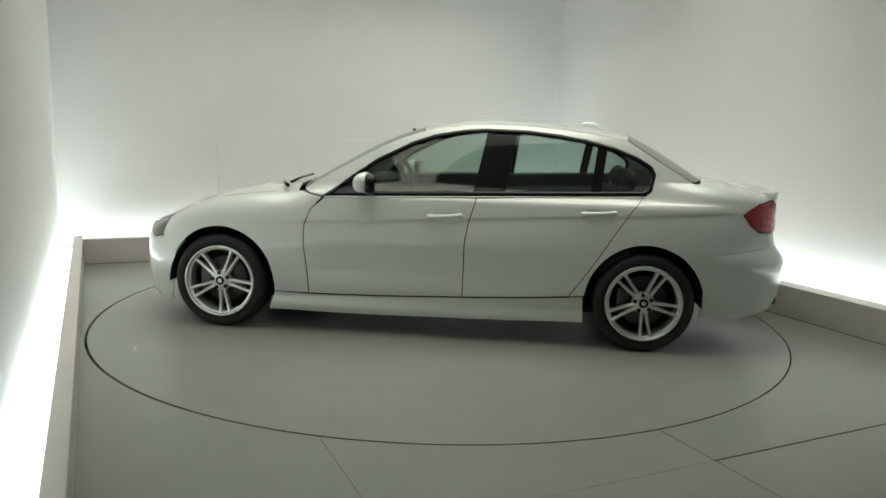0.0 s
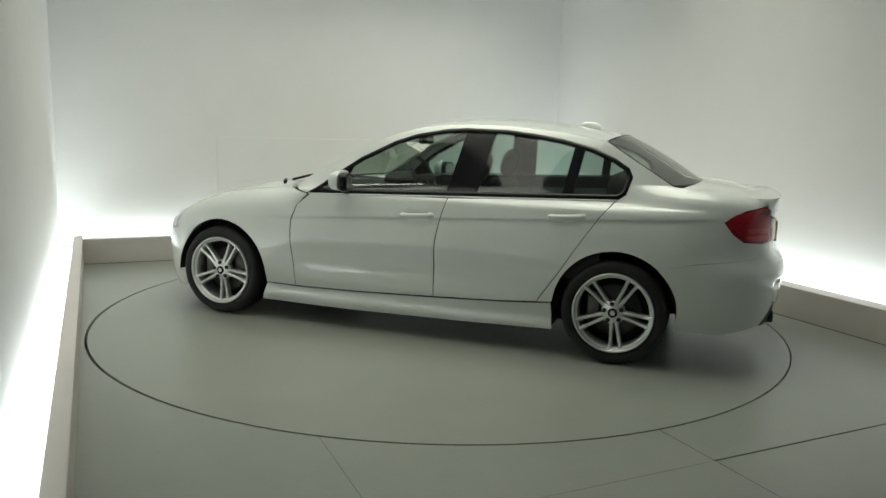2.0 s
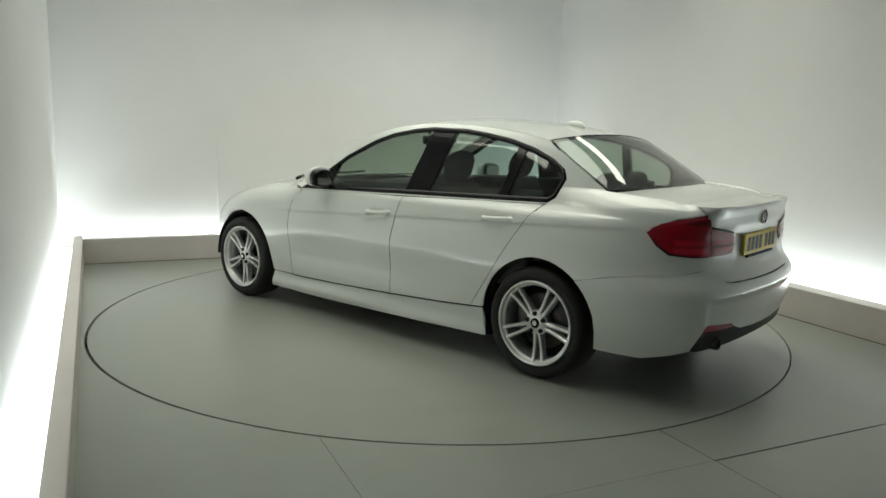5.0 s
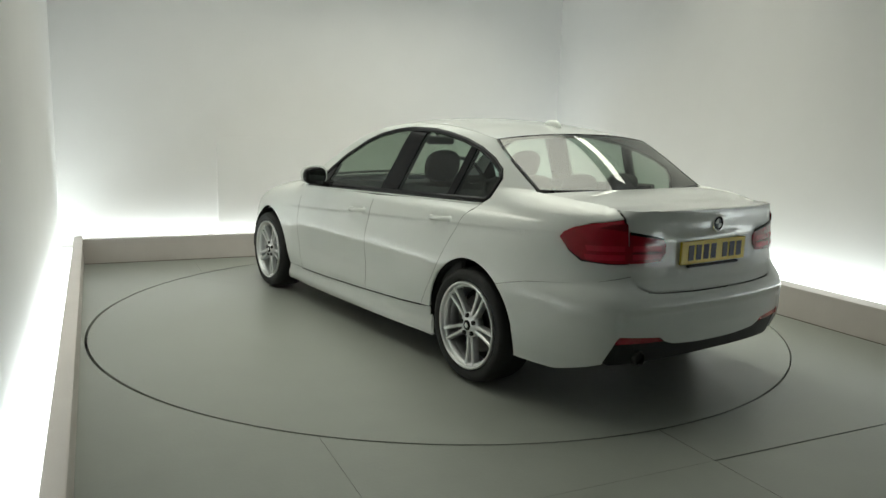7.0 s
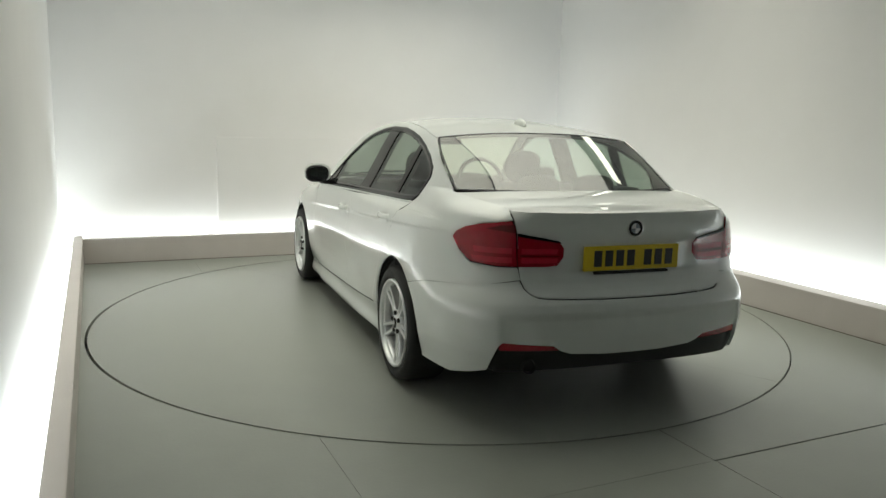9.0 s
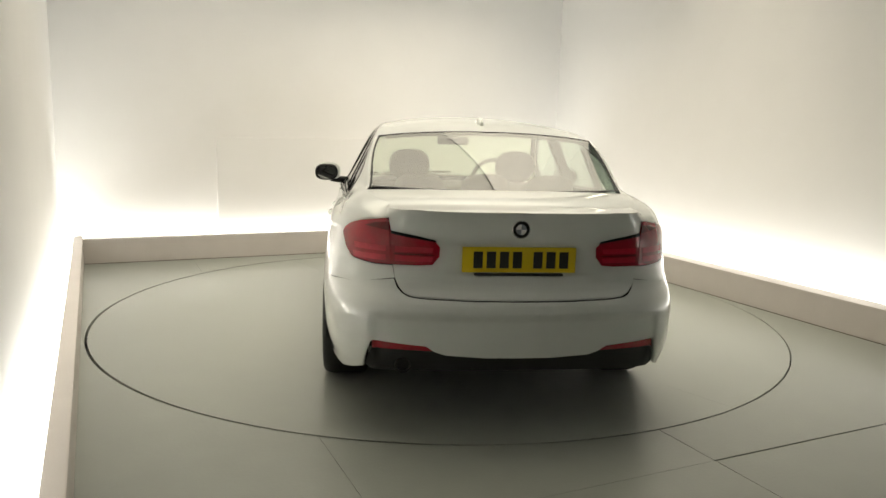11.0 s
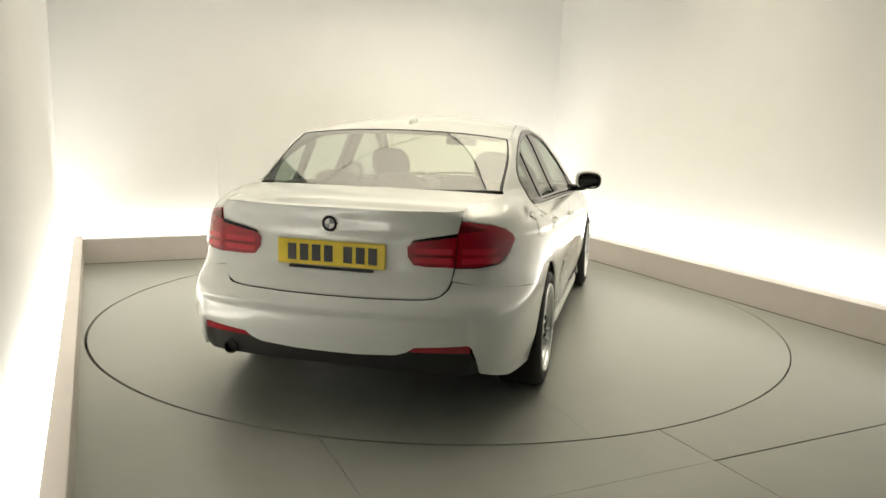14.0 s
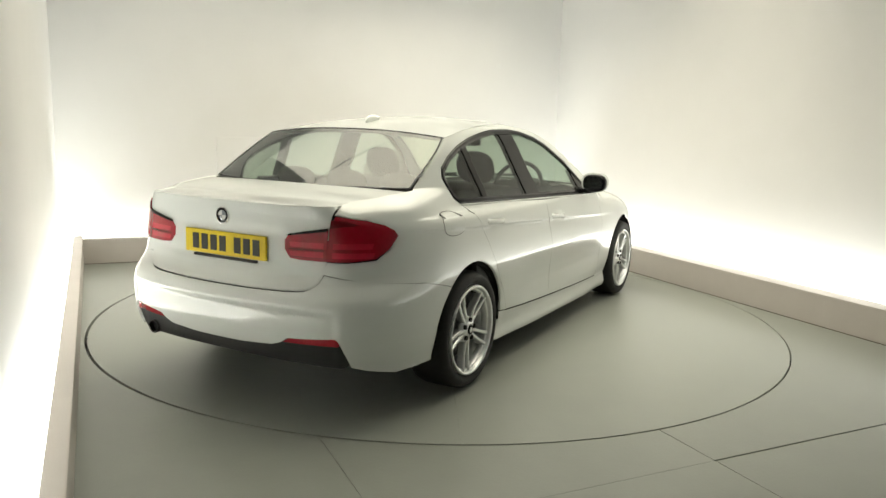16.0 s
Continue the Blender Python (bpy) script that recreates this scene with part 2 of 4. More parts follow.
# plan outline at the widest height, from the nose's middle to the tail's middle
PLAN = [(2.17, 0.0), (2.16, 0.25), (2.11, 0.50), (2.02, 0.68), (1.88, 0.80), (1.68, 0.868), (1.4, 0.898), (1.0, 0.897), (0.5, 0.896), (0.0, 0.896),
        (-0.5, 0.898), (-1.0, 0.903), (-1.4, 0.908), (-1.75, 0.896), (-2.0, 0.855), (-2.17, 0.79), (-2.28, 0.69), (-2.335, 0.55), (-2.37, 0.30), (-2.385, 0.0)]


def spline(p, n=24):
    q = [(p[0][0], -p[1][1])] + p + [(p[-1][0], -p[-2][1])]
    out = []
    for i in range(1, len(q) - 2):
        a, b, c, d = (Vector(v) for v in q[i - 1:i + 3])
        for j in range(n):
            t = j / n
            out.append(0.5 * ((2 * b) + (c - a) * t + (2 * a - 5 * b + 4 * c - d) * t * t + (3 * b - a - 3 * c + d) * t ** 3))
    return out + [Vector(p[-1])]


CURVE = np.array([tuple(v) for v in spline(PLAN)])
ARC = np.concatenate([[0], np.cumsum(np.hypot(*np.diff(CURVE, axis=0).T))])
ARC -= np.interp(0.0, -CURVE[:, 0], ARC)               # s = 0 beside the car's middle, growing rearwards
S_NOSE, S_TAIL = float(ARC[0]), float(ARC[-1])


def s_at(x):
    return float(np.interp(-x, -CURVE[:, 0], ARC))


TOP = [(-2.385, 1.03), (-2.2, 1.042), (-2.0, 1.062), (-1.75, 1.078), (-1.5, 1.08), (0.7, 0.96), (0.9, 0.945), (1.2, 0.922), (1.5, 0.875), (1.75, 0.805), (1.95, 0.73), (2.1, 0.665), (2.17, 0.63)]
BASE = [(0.12, 0.07), (0.15, 0.046), (0.18, 0.036), (0.24, 0.046), (0.28, 0.036), (0.33, 0.020), (0.38, 0.010), (0.45, 0.004), (0.58, 0.0), (0.635, 0.0008), (0.66, 0.0025), (0.72, 0.0085), (0.80, 0.0175), (0.86, 0.026), (0.92, 0.038), (0.96, 0.056)]
DOOR = [(0.24, -0.014), (0.28, -0.010), (0.32, -0.006), (0.38, 0.006), (0.44, 0.015), (0.50, 0.013), (0.57, 0.005), (0.62, 0.0)]   # hollow along the lower doors
GRIPS = ((-0.118, 0.820), (-1.098, 0.877))          # bowls behind the door handles
CABIN = [(0.93, 0.0), (0.955, 0.016), (0.98, 0.040), (1.05, 0.076), (1.13, 0.116), (1.2, 0.150), (1.3, 0.198), (1.36, 0.235), (1.40, 0.275), (1.43, 0.33)]
REAR = [(0.18, 0.12), (0.25, 0.06), (0.32, 0.03), (0.38, 0.012), (0.45, 0.002), (0.54, 0.0), (0.58, 0.004), (0.61, 0.013), (0.64, 0.032), (0.67, 0.056), (0.70, 0.072), (0.75, 0.080), (0.86, 0.084), (0.93, 0.082), (0.97, 0.077), (1.00, 0.070), (1.02, 0.066), (1.05, 0.064)]
NOSE = [(0.12, 0.08), (0.2, 0.03), (0.3, 0.01), (0.45, 0.0), (0.55, 0.01), (0.63, 0.03), (0.70, 0.08), (0.76, 0.16)]
door_at = softened(DOOR, 0.012)
top_at, base_at, cabin_at, rear_at, nose_at = softened(TOP, 0.06), softened(BASE, 0.012), softened(CABIN, 0.012), softened(REAR, 0.007), softened(NOSE, 0.02)
S_R0, S_R1 = s_at(-1.68), S_TAIL - 0.62
S_F0, S_F1 = s_at(1.65), S_NOSE + 0.6


def inset_at(s, x, z):
    """How far the skin lies inside the plan outline."""
    cabin = smooth(-1.92, -1.38, x) * (1 - smooth(0.72, 0.98, x))
    h = max(0.0, top_at(x) - z)
    crease = 0.797 - 0.058 * x
    d = base_at(z) + cabin * cabin_at(z) + (1 - cabin) * (0.17 * math.exp(-h / 0.04) + max(0, z - top_at(x)) * 0.55)
    d += door_at(z) * smooth(-0.95, -0.45, x) * smooth(0.98, 0.60, x)
    for gx, gz in GRIPS:
        d += 0.014 * math.exp(-((x - gx) / 0.075) ** 4 - ((z - gz + 0.004) / 0.026) ** 2)
    q = crease - z
    if 0 < q < 0.3:
        d += 0.013 * (1 - math.exp(-q / 0.012)) * math.exp(-q / 0.05) * smooth(1.3, 0.5, x) * smooth(-2.05, -1.75, x)
    if z > 0.95:
        d += cabin * (0.05 * max(0, (x - 0.3) / 0.9) ** 2 + 0.05 * max(0, (-x - 1.0) / 0.7) ** 2)
    wr, wf = smooth(S_R0, S_R1, s), 1 - smooth(S_F1, S_F0, s)
    if wr > 0:
        back = rear_at(z) + 0.008 * smooth(0.935, 0.875, z) * smooth(0.70, 0.75, z) * smooth(S_TAIL - 0.42, S_TAIL - 0.31, s)
        back += 0.014 * smooth(0.575, 0.53, z) * smooth(0.690, 0.655, S_TAIL - s) * smooth(0.25, 0.40, z)
        back += 0.17 * math.exp(-h / 0.04) * smooth(0.50, 0.80, S_TAIL - s)
        d = d * (1 - wr) + back * wr
    if wf > 0:
        d = d * (1 - wf) + nose_at(z) * wf
    d += 0.007 * smooth(0.68, 0.90, z) * smooth(-1.40, -2.0, x) * smooth(0.52, 0.75, S_TAIL - s)
    return d


def skin(s, z, deep=0.0):
    flip = 1
    if s > S_TAIL:
        s, flip = 2 * S_TAIL - s, -1
    if s < S_NOSE:
        s, flip = 2 * S_NOSE - s, -1
    x, y = float(np.interp(s, ARC, CURVE[:, 0])), float(np.interp(s, ARC, CURVE[:, 1]))
    e = 0.02
    dx = float(np.interp(s + e, ARC, CURVE[:, 0]) - np.interp(s - e, ARC, CURVE[:, 0]))
    dy = float(np.interp(s + e, ARC, CURVE[:, 1]) - np.interp(s - e, ARC, CURVE[:, 1]))
    if s > S_TAIL - e or s < S_NOSE + e:
        dy, dx = -1.0 if s > 0 else 1.0, 0.0
    n = math.hypot(dx, dy)
    d = inset_at(s, x, z) + deep
    return Vector((x - dy / n * d, flip * (y + dx / n * d), z))


def skin_normal(s, z):
    a = skin(s + 0.006, z) - skin(s - 0.006, z)
    b = skin(s, z + 0.005) - skin(s, z - 0.005)
    return b.cross(a).normalized() * -1


def sx(x, z):
    """The s at which the skin's flank lies at x."""
    lo, hi = S_NOSE, S_TAIL
    for _ in range(40):
        mid = (lo + hi) / 2
        if skin(mid, z).x > x:
            lo = mid
        else:
            hi = mid
    return lo


def sy(y, z):
    """The s at which the skin's tail lies y to the left of the middle."""
    lo, hi = s_at(-1.9), 2 * S_TAIL - s_at(-1.9)
    for _ in range(40):
        mid = (lo + hi) / 2
        if skin(mid, z).y > y:
            lo = mid
        else:
            hi = mid
    return lo


def flank(*pts):
    return [(sx(x, z), z) for x, z in pts]


def tail(*pts):
    return [(sy(y, z), z) for y, z in pts]


def rim_point(s, drop=0.005):
    """A point just under the body's upper edge."""
    x = float(np.interp(s, ARC, CURVE[:, 0]))
    return (s, top_at(x) - drop)


def dense(poly, step):
    out = []
    for a, b in zip(poly, poly[1:] + poly[:1]):
        n = max(1, math.ceil(math.dist(a, b) / step))
        out += [(a[0] + (b[0] - a[0]) * i / n, a[1] + (b[1] - a[1]) * i / n) for i in range(n)]
    return out


def rounded(poly, turns=2):
    """Corner cutting, for a flowing outline."""
    for _ in range(turns):
        poly = [q for a, b in zip(poly, poly[1:] + poly[:1]) for q in ((0.75 * a[0] + 0.25 * b[0], 0.75 * a[1] + 0.25 * b[1]), (0.25 * a[0] + 0.75 * b[0], 0.25 * a[1] + 0.75 * b[1]))]
    return poly


def winding(poly):
    return sum(a[0] * b[1] - b[0] * a[1] for a, b in zip(poly, poly[1:] + poly[:1]))


def shrunk(poly, d):
    if not d:
        return poly
    sign = 1 if winding(poly) > 0 else -1
    out = []
    for a, b, c in zip(poly[-1:] + poly[:-1], poly, poly[1:] + poly[:1]):
        u, v = Vector(b) - Vector(a), Vector(c) - Vector(b)
        n1, n2 = Vector((-u.y, u.x)).normalized(), Vector((-v.y, v.x)).normalized()
        m = (n1 + n2)
        m = m / max(0.5, m.length_squared / 2)
        out.append((b[0] + sign * d * m.x, b[1] + sign * d * m.y))
    return out


def inside(p, poly):
    hit = False
    for (x0, y0), (x1, y1) in zip(poly, poly[1:] + poly[:1]):
        if (y0 > p[1]) != (y1 > p[1]) and p[0] < x0 + (p[1] - y0) * (x1 - x0) / (y1 - y0):
            hit = not hit
    return hit


def near(p, poly, d):
    for a, b in zip(poly, poly[1:] + poly[:1]):
        ax, ay, bx, by = *a, *b
        l = (bx - ax) ** 2 + (by - ay) ** 2 or 1e-12
        k = min(1, max(0, ((p[0] - ax) * (bx - ax) + (p[1] - ay) * (by - ay)) / l))
        if (ax + k * (bx - ax) - p[0]) ** 2 + (ay + k * (by - ay) - p[1]) ** 2 < d * d:
            return True
    return False


def panel(name, poly, mat, parent, side=1, gap=0.0036, deep=0.0, flange=0.014, ds=0.04, dz=0.014, label=""):
    """A pressed panel that follows the car's skin inside an outline of (s, z)."""
    poly = dense(shrunk(poly, gap), 0.025)
    s0, s1 = min(p[0] for p in poly), max(p[0] for p in poly)
    z0, z1 = min(p[1] for p in poly), max(p[1] for p in poly)
    pts = list(poly)
    for i in range(1, int((s1 - s0) / ds) + 1):
        for j in range(1, int((z1 - z0) / dz) + 1):
            p = (s0 + i * ds, z0 + j * dz)
            if inside(p, poly) and not near(p, poly, 0.006):
                pts.append(p)
    k = len(poly)
    vs, _, tris, *_ = delaunay_2d_cdt([Vector(p) for p in pts], [(i, (i + 1) % k) for i in range(k)], [], 0, 1e-6)
    tris = [f for f in tris if inside((sum(vs[i].x for i in f) / 3, sum(vs[i].y for i in f) / 3), poly)]
    co = [skin(v.x, v.y, deep) for v in vs]
    no = [skin_normal(v.x, v.y) for v in vs]
    if side < 0:
        co, no = [Vector((c.x, -c.y, c.z)) for c in co], [Vector((c.x, -c.y, c.z)) for c in no]
    if sum((co[f[1]] - co[f[0]]).cross(co[f[2]] - co[f[0]]).dot(no[f[0]]) for f in tris) < 0:
        tris = [tuple(reversed(f)) for f in tris]
    uses = {}
    for f in tris:
        for a, b in zip(f, (*f[1:], f[0])):
            uses[(a, b)] = uses.get((a, b), 0) + 1
    rim = [e for e in uses if (e[1], e[0]) not in uses]
    faces, low, twin = [tuple(f) for f in tris], {}, {}
    for a, b in rim:
        for i in (a, b):
            if i not in low:
                twin[i] = len(co)
                co.append(co[i].copy())
                no.append(no[i])
                low[i] = len(co)
                co.append(co[i] - no[i] * flange)
                no.append(no[i])
        faces.append((twin[b], twin[a], low[a], low[b]))
    me = bpy.data.meshes.new(name)
    me.from_pydata(co, [], faces)
    for p in me.polygons:
        p.use_smooth = True
    me.normals_split_custom_set_from_vertices(no)
    me.materials.append(mat)
    ob = new(name, me)
    ob.parent = parent
    return tagged(ob, label)


def sheet(name, fn, nu, nv, mat, parent, thick=0.01, label=""):
    """A curved sheet with thickness: fn(u, v), u and v from 0 to 1."""
    bm = bmesh.new()
    g = [[bm.verts.new(fn(i / nu, j / nv)) for j in range(nv + 1)] for i in range(nu + 1)]
    for i in range(nu):
        for j in range(nv):
            bm.faces.new((g[i][j], g[i + 1][j], g[i + 1][j + 1], g[i][j + 1]))
    bm.normal_update()
    up = sum((f.normal for f in bm.faces), Vector())
    if up.z < 0:
        bmesh.ops.reverse_faces(bm, faces=bm.faces[:])
        bm.normal_update()
    rim = [e for e in bm.edges if len(e.link_faces) == 1]
    nn = {v: v.normal.copy() for e in rim for v in e.verts}
    r = bmesh.ops.extrude_edge_only(bm, edges=rim)
    for v in r["geom"]:
        if isinstance(v, bmesh.types.BMVert):
            o = min(nn, key=lambda w: (w.co - v.co).length_squared)
            v.co -= nn[o] * thick
    me = bpy.data.meshes.new(name)
    bm.to_mesh(me)
    bm.free()
    for p in me.polygons:
        p.use_smooth = len(p.vertices) == 4
    me.materials.append(mat)
    me.set_sharp_from_angle(angle=radians(50))
    ob = new(name, me)
    ob.parent = parent
    return tagged(ob, label)


def lathe_into(bm, profile, n=64, axis=(0, 1, 0)):
    """Turns (radius, y) points about the y axis."""
    rows = [[bm.verts.new((r * math.cos(2 * math.pi * i / n), y, r * math.sin(2 * math.pi * i / n))) for i in range(n)] for r, y in profile]
    for a, b in zip(rows, rows[1:]):
        for i in range(n):
            bm.faces.new((a[i], b[i], b[(i + 1) % n], a[(i + 1) % n]))


def ball_into(bm, m, sub=3):
    bmesh.ops.create_icosphere(bm, subdivisions=sub, radius=1, matrix=m)


def squared(bm, a, b, centre, power=0.72):
    """Pulls round outlines in the plane of axes a and b towards a rounded box."""
    for v in bm.verts:
        p, q = v.co[a] - centre[0], v.co[b] - centre[1]
        r = math.hypot(p, q)
        if r > 1e-6:
            c, d = p / r, q / r
            v.co[a] = centre[0] + r * math.copysign(abs(c) ** power, c)
            v.co[b] = centre[1] + r * math.copysign(abs(d) ** power, d)


def tube_into(bm, pts, r, n=10):
    rows = []
    for i, p in enumerate(pts):
        p = Vector(p)
        d = (Vector(pts[min(i + 1, len(pts) - 1)]) - Vector(pts[max(i - 1, 0)])).normalized()
        a = d.orthogonal().normalized()
        b = d.cross(a)
        if rows and (a - rows[-1][1]).length > 1:
            a, b = -a, -b
        rows.append(([bm.verts.new(p + r * (a * math.cos(2 * math.pi * k / n) + b * math.sin(2 * math.pi * k / n))) for k in range(n)], a))
    for (u, _), (v, _) in zip(rows, rows[1:]):
        for k in range(n):
            bm.faces.new((u[k], v[k], v[(k + 1) % n], u[(k + 1) % n]))
    bm.faces.new(rows[0][0])
    bm.faces.new(rows[-1][0])


car = new("car")
tagged(car, "glossy white four-door saloon car parked on the turntable", "car")

# outlines on the flank, (x, z)
DLO = [(0.70, 0.922), (0.512, 1.068), (0.364, 1.173), (0.14, 1.287), (-0.008, 1.338), (-0.20, 1.374), (-0.353, 1.387), (-0.627, 1.382), (-0.82, 1.362), (-1.01, 1.333),
       (-1.193, 1.288), (-1.337, 1.232), (-1.425, 1.178), (-1.452, 1.125), (-1.424, 1.022), (-1.385, 0.992)]
CANT = [(0.86, 0.955), (0.62, 1.098), (0.42, 1.213), (0.25, 1.297), (0.10, 1.352), (-0.05, 1.388), (-0.22, 1.408), (-0.36, 1.415), (-0.63, 1.410), (-0.83, 1.396), (-1.02, 1.376), (-1.272, 1.335),
        (-1.45, 1.225), (-1.58, 1.145), (-1.69, 1.078)]
LEAD = [(0.70, 0.918), (0.775, 0.837), (0.820, 0.725), (0.818, 0.568), (0.797, 0.409), (0.792, 0.262)]
MID = [(-0.318, 0.944), (-0.271, 0.783), (-0.251, 0.654), (-0.248, 0.468), (-0.246, 0.294)]
TRAIL = [(-1.372, 0.986), (-1.292, 0.888), (-1.199, 0.748), (-1.075, 0.548), (-0.965, 0.385), (-0.935, 0.337)]


def belt(x):
    return 0.945 - 0.0335 * x - 0.002


def arch(cx, a0, a1, r=0.372, n=18):
    return [(cx + r * math.cos(radians(a0 + (a1 - a0) * i / n)), 0.32 + r * math.sin(radians(a0 + (a1 - a0) * i / n))) for i in range(n + 1)]


def body_sides(side):
    # front wing
    wing = [*reversed(LEAD), (0.86, 0.945), (1.0, 0.934), (1.2, 0.916), (1.5, 0.869), (1.72, 0.808), (1.80, 0.72), (1.84, 0.62), (1.80, 0.50), *arch(1.405, 24, 180), (1.035, 0.262)]
    panel("front_wing", flank(*wing), PAINT, car, side)
    # doors below the windows
    front = [*LEAD[1:], (0.3, 0.272), *reversed(MID), (0.2, belt(0.2) - 0.001), (0.68, 0.918)]
    door = panel("front_door", flank(*front), PAINT, car, side, ds=0.025, dz=0.008)
    rear = [*MID, (-0.7, 0.318), *reversed(TRAIL), (-0.9, belt(-0.9) - 0.001)]
    back = panel("rear_door", flank(*rear), PAINT, car, side, ds=0.025, dz=0.008)
    # one pressing: pillar, roof rail and rear quarter
    shoulder = [(0.70, 0.924), *CANT]
    rear_end = [(-2.11, 0.965), (-2.06, 0.94), (-1.99, 0.895), (-2.04, 0.83), (-2.10, 0.785)]
    lower = [(-2.0, 0.668), (-1.85, 0.650), *arch(-1.405, 131, 8, 0.372, 16), (-1.032, 0.347), *[(x + 0.001, z) for x, z in reversed(TRAIL)], (-1.378, 0.989), *[(x, z) for x, z in reversed(DLO)][1:-1]]
    edge = [rim_point(k, 0.003) for k in (sx(-1.80, 1.06), sx(-1.9, 1.055), sx(-2.0, 1.05), sx(-2.10, 1.03))]
    quarter = flank(*shoulder) + edge + flank(*rear_end) + tail((0.66, 0.774), (0.574, 0.774), (0.560, 0.715), (0.66, 0.70)) + flank(*lower)
    panel("rear_quarter", quarter, PAINT, car, side, 0.0025, ds=0.03, dz=0.009)
    # sill
    sill = [(1.035, 0.258), (0.792, 0.255), (0.3, 0.266), (-0.246, 0.288), (-0.7, 0.312), (-0.94, 0.33), (-1.026, 0.34), (-1.036, 0.165), (-0.478, 0.150), (0.392, 0.132), (1.08, 0.131)]
    panel("sill", flank(*sill), PAINT, car, side, label="white side skirt")
    # window surround, panes and pillars
    outer = dense(flank(*DLO), 0.03)
    inner = shrunk(outer, 0.028)
    bm = bmesh.new()
    rows = []
    for a, b in zip(outer, inner):
        rows.append([bm.verts.new(skin(*a, 0.010)), bm.verts.new(skin(*a, -0.002)), bm.verts.new(skin(*b, 0.000)), bm.verts.new(skin(*b, 0.012))])
    for a, b in zip(rows, rows[1:] + rows[:1]):
        for i in range(3):
            bm.faces.new((a[i], b[i], b[i + 1], a[i + 1]))
    if side < 0:
        bmesh.ops.scale(bm, vec=(1, -1, 1), verts=bm.verts)
    part("window_surround", bm, TRIM, car, "gloss black window surround", True)

    def within(x_front, x_rear, tag_front=0.0, tag_rear=0.0):
        """The window opening between two leaning lines."""
        poly = dense(shrunk(dense(flank(*DLO), 0.03), 0.016), 0.015)
        f = lambda p: -(x_front + tag_front * (p[1] - 0.97)) 
        r = lambda p: -(x_rear + tag_rear * (p[1] - 0.97))
        for cut, sign in ((f, 1), (r, -1)):
            out = []
            for a, b in zip(poly, poly[1:] + poly[:1]):
                da, db = sign * (a[0] - cut(a)), sign * (b[0] - cut(b))
                if da >= 0:
                    out.append(a)
                if da * db < 0:
                    k = da / (da - db)
                    out.append((a[0] + (b[0] - a[0]) * k, a[1] + (b[1] - a[1]) * k))
            poly = out
        return poly

    for name, a, b, ta, tb in (("front_pane", 0.9, -0.297, 0.0, -0.17), ("rear_pane", -0.487, -1.042, -0.14, -0.13), ("quarter_pane", -1.092, -1.6, -0.13, 0.0)):
        p = panel(name, within(a, b, ta, tb), GLASS, car, side, 0.0, 0.008, 0.004, 0.06, 0.05, "tinted side window glass")
        p.visible_shadow = False
    for name, a, b, ta, tb in (("centre_pillar", -0.290, -0.494, -0.17, -0.14), ("pane_divider", -1.036, -1.098, -0.13, -0.13), ("front_corner_trim", 0.9, 0.46, 0, -0.25)):
        panel(name, within(a, b, ta, tb), TRIM, car, side, 0.0, 0.003, 0.03, 0.06, 0.05, "gloss black pillar trim")
    # bright line under the windows
    rows = [(x, belt(x) - 0.003) for x in np.linspace(0.69, -1.38, 30)]
    bm = bmesh.new()
    tube_into(bm, [skin(sx(x, z), z, -0.002) for x, z in rows], 0.005, 6)
    if side < 0:
        bmesh.ops.scale(bm, vec=(1, -1, 1), verts=bm.verts)
    part("waist_moulding", bm, PAINT, car, "", True)
    # black beads laid in the gaps round the doors for the seams' shade
    low_front = [(0.792, 0.258), (0.3, 0.269), (-0.246, 0.291)]
    low_rear = [(-0.246, 0.291), (-0.7, 0.315), (-0.935, 0.334)]
    for line, owner in ((LEAD[1:] + low_front, door), (MID[::-1], door), (low_rear, back), (TRAIL[::-1], back)):
        path = [q for a, b in zip(line, line[1:]) for q in ((a[0] + (b[0] - a[0]) * k / 4, a[1] + (b[1] - a[1]) * k / 4) for k in range(4))] + [line[-1]]
        bm = bmesh.new()
        tube_into(bm, [skin(sx(x, z), z, 0.0030) for x, z in path], 0.0027, 6)
        if side < 0:
            bmesh.ops.scale(bm, vec=(1, -1, 1), verts=bm.verts)
        part("seam_shade", bm, RUBBER, owner, "black bead standing in for the shade in the door gap", True)
    # inner trim of the doors
    for inner_name, x0, x1, owner in (("door_card", 0.60, -0.29, door), ("door_card", -0.31, -1.30, back)):
        card = [(x0, 0.50), (x0, belt(x0) + (0.015 if x0 > 0 else 0.06)), (x0 - 0.3, belt(x0 - 0.3) + 0.062), (x1, belt(x1) + 0.065), (x1, 0.50)]
        panel(inner_name, flank(*card), PLASTIC, owner, side, 0.0, 0.045, 0.03, 0.1, 0.06, "black inner door trim")
    # handles
    for parent, x, z in ((door, -0.118, 0.820), (back, -1.098, 0.877)):
        c = skin(sx(x, z + 0.05), z + 0.05)
        c.z, c.y = z, c.y + 0.006
        bm = bmesh.new()
        for dx in (-0.095, 0.095):
            ball_into(bm, Matrix.LocRotScale((c.x + dx, c.y - 0.004, c.z - dx * 0.05), None, (0.026, 0.022, 0.016)), 3)
        tube_into(bm, [(c.x + dx, c.y + 0.020 - 1.9 * dx * dx, c.z + dx * -0.05) for dx in np.linspace(-0.105, 0.105, 11)], 0.0125, 10)
        bmesh.ops.scale(bm, vec=(1, 1, 1.25), space=Matrix.Translation(-c), verts=bm.verts)
        if side < 0:
            bmesh.ops.scale(bm, vec=(1, -1, 1), verts=bm.verts)
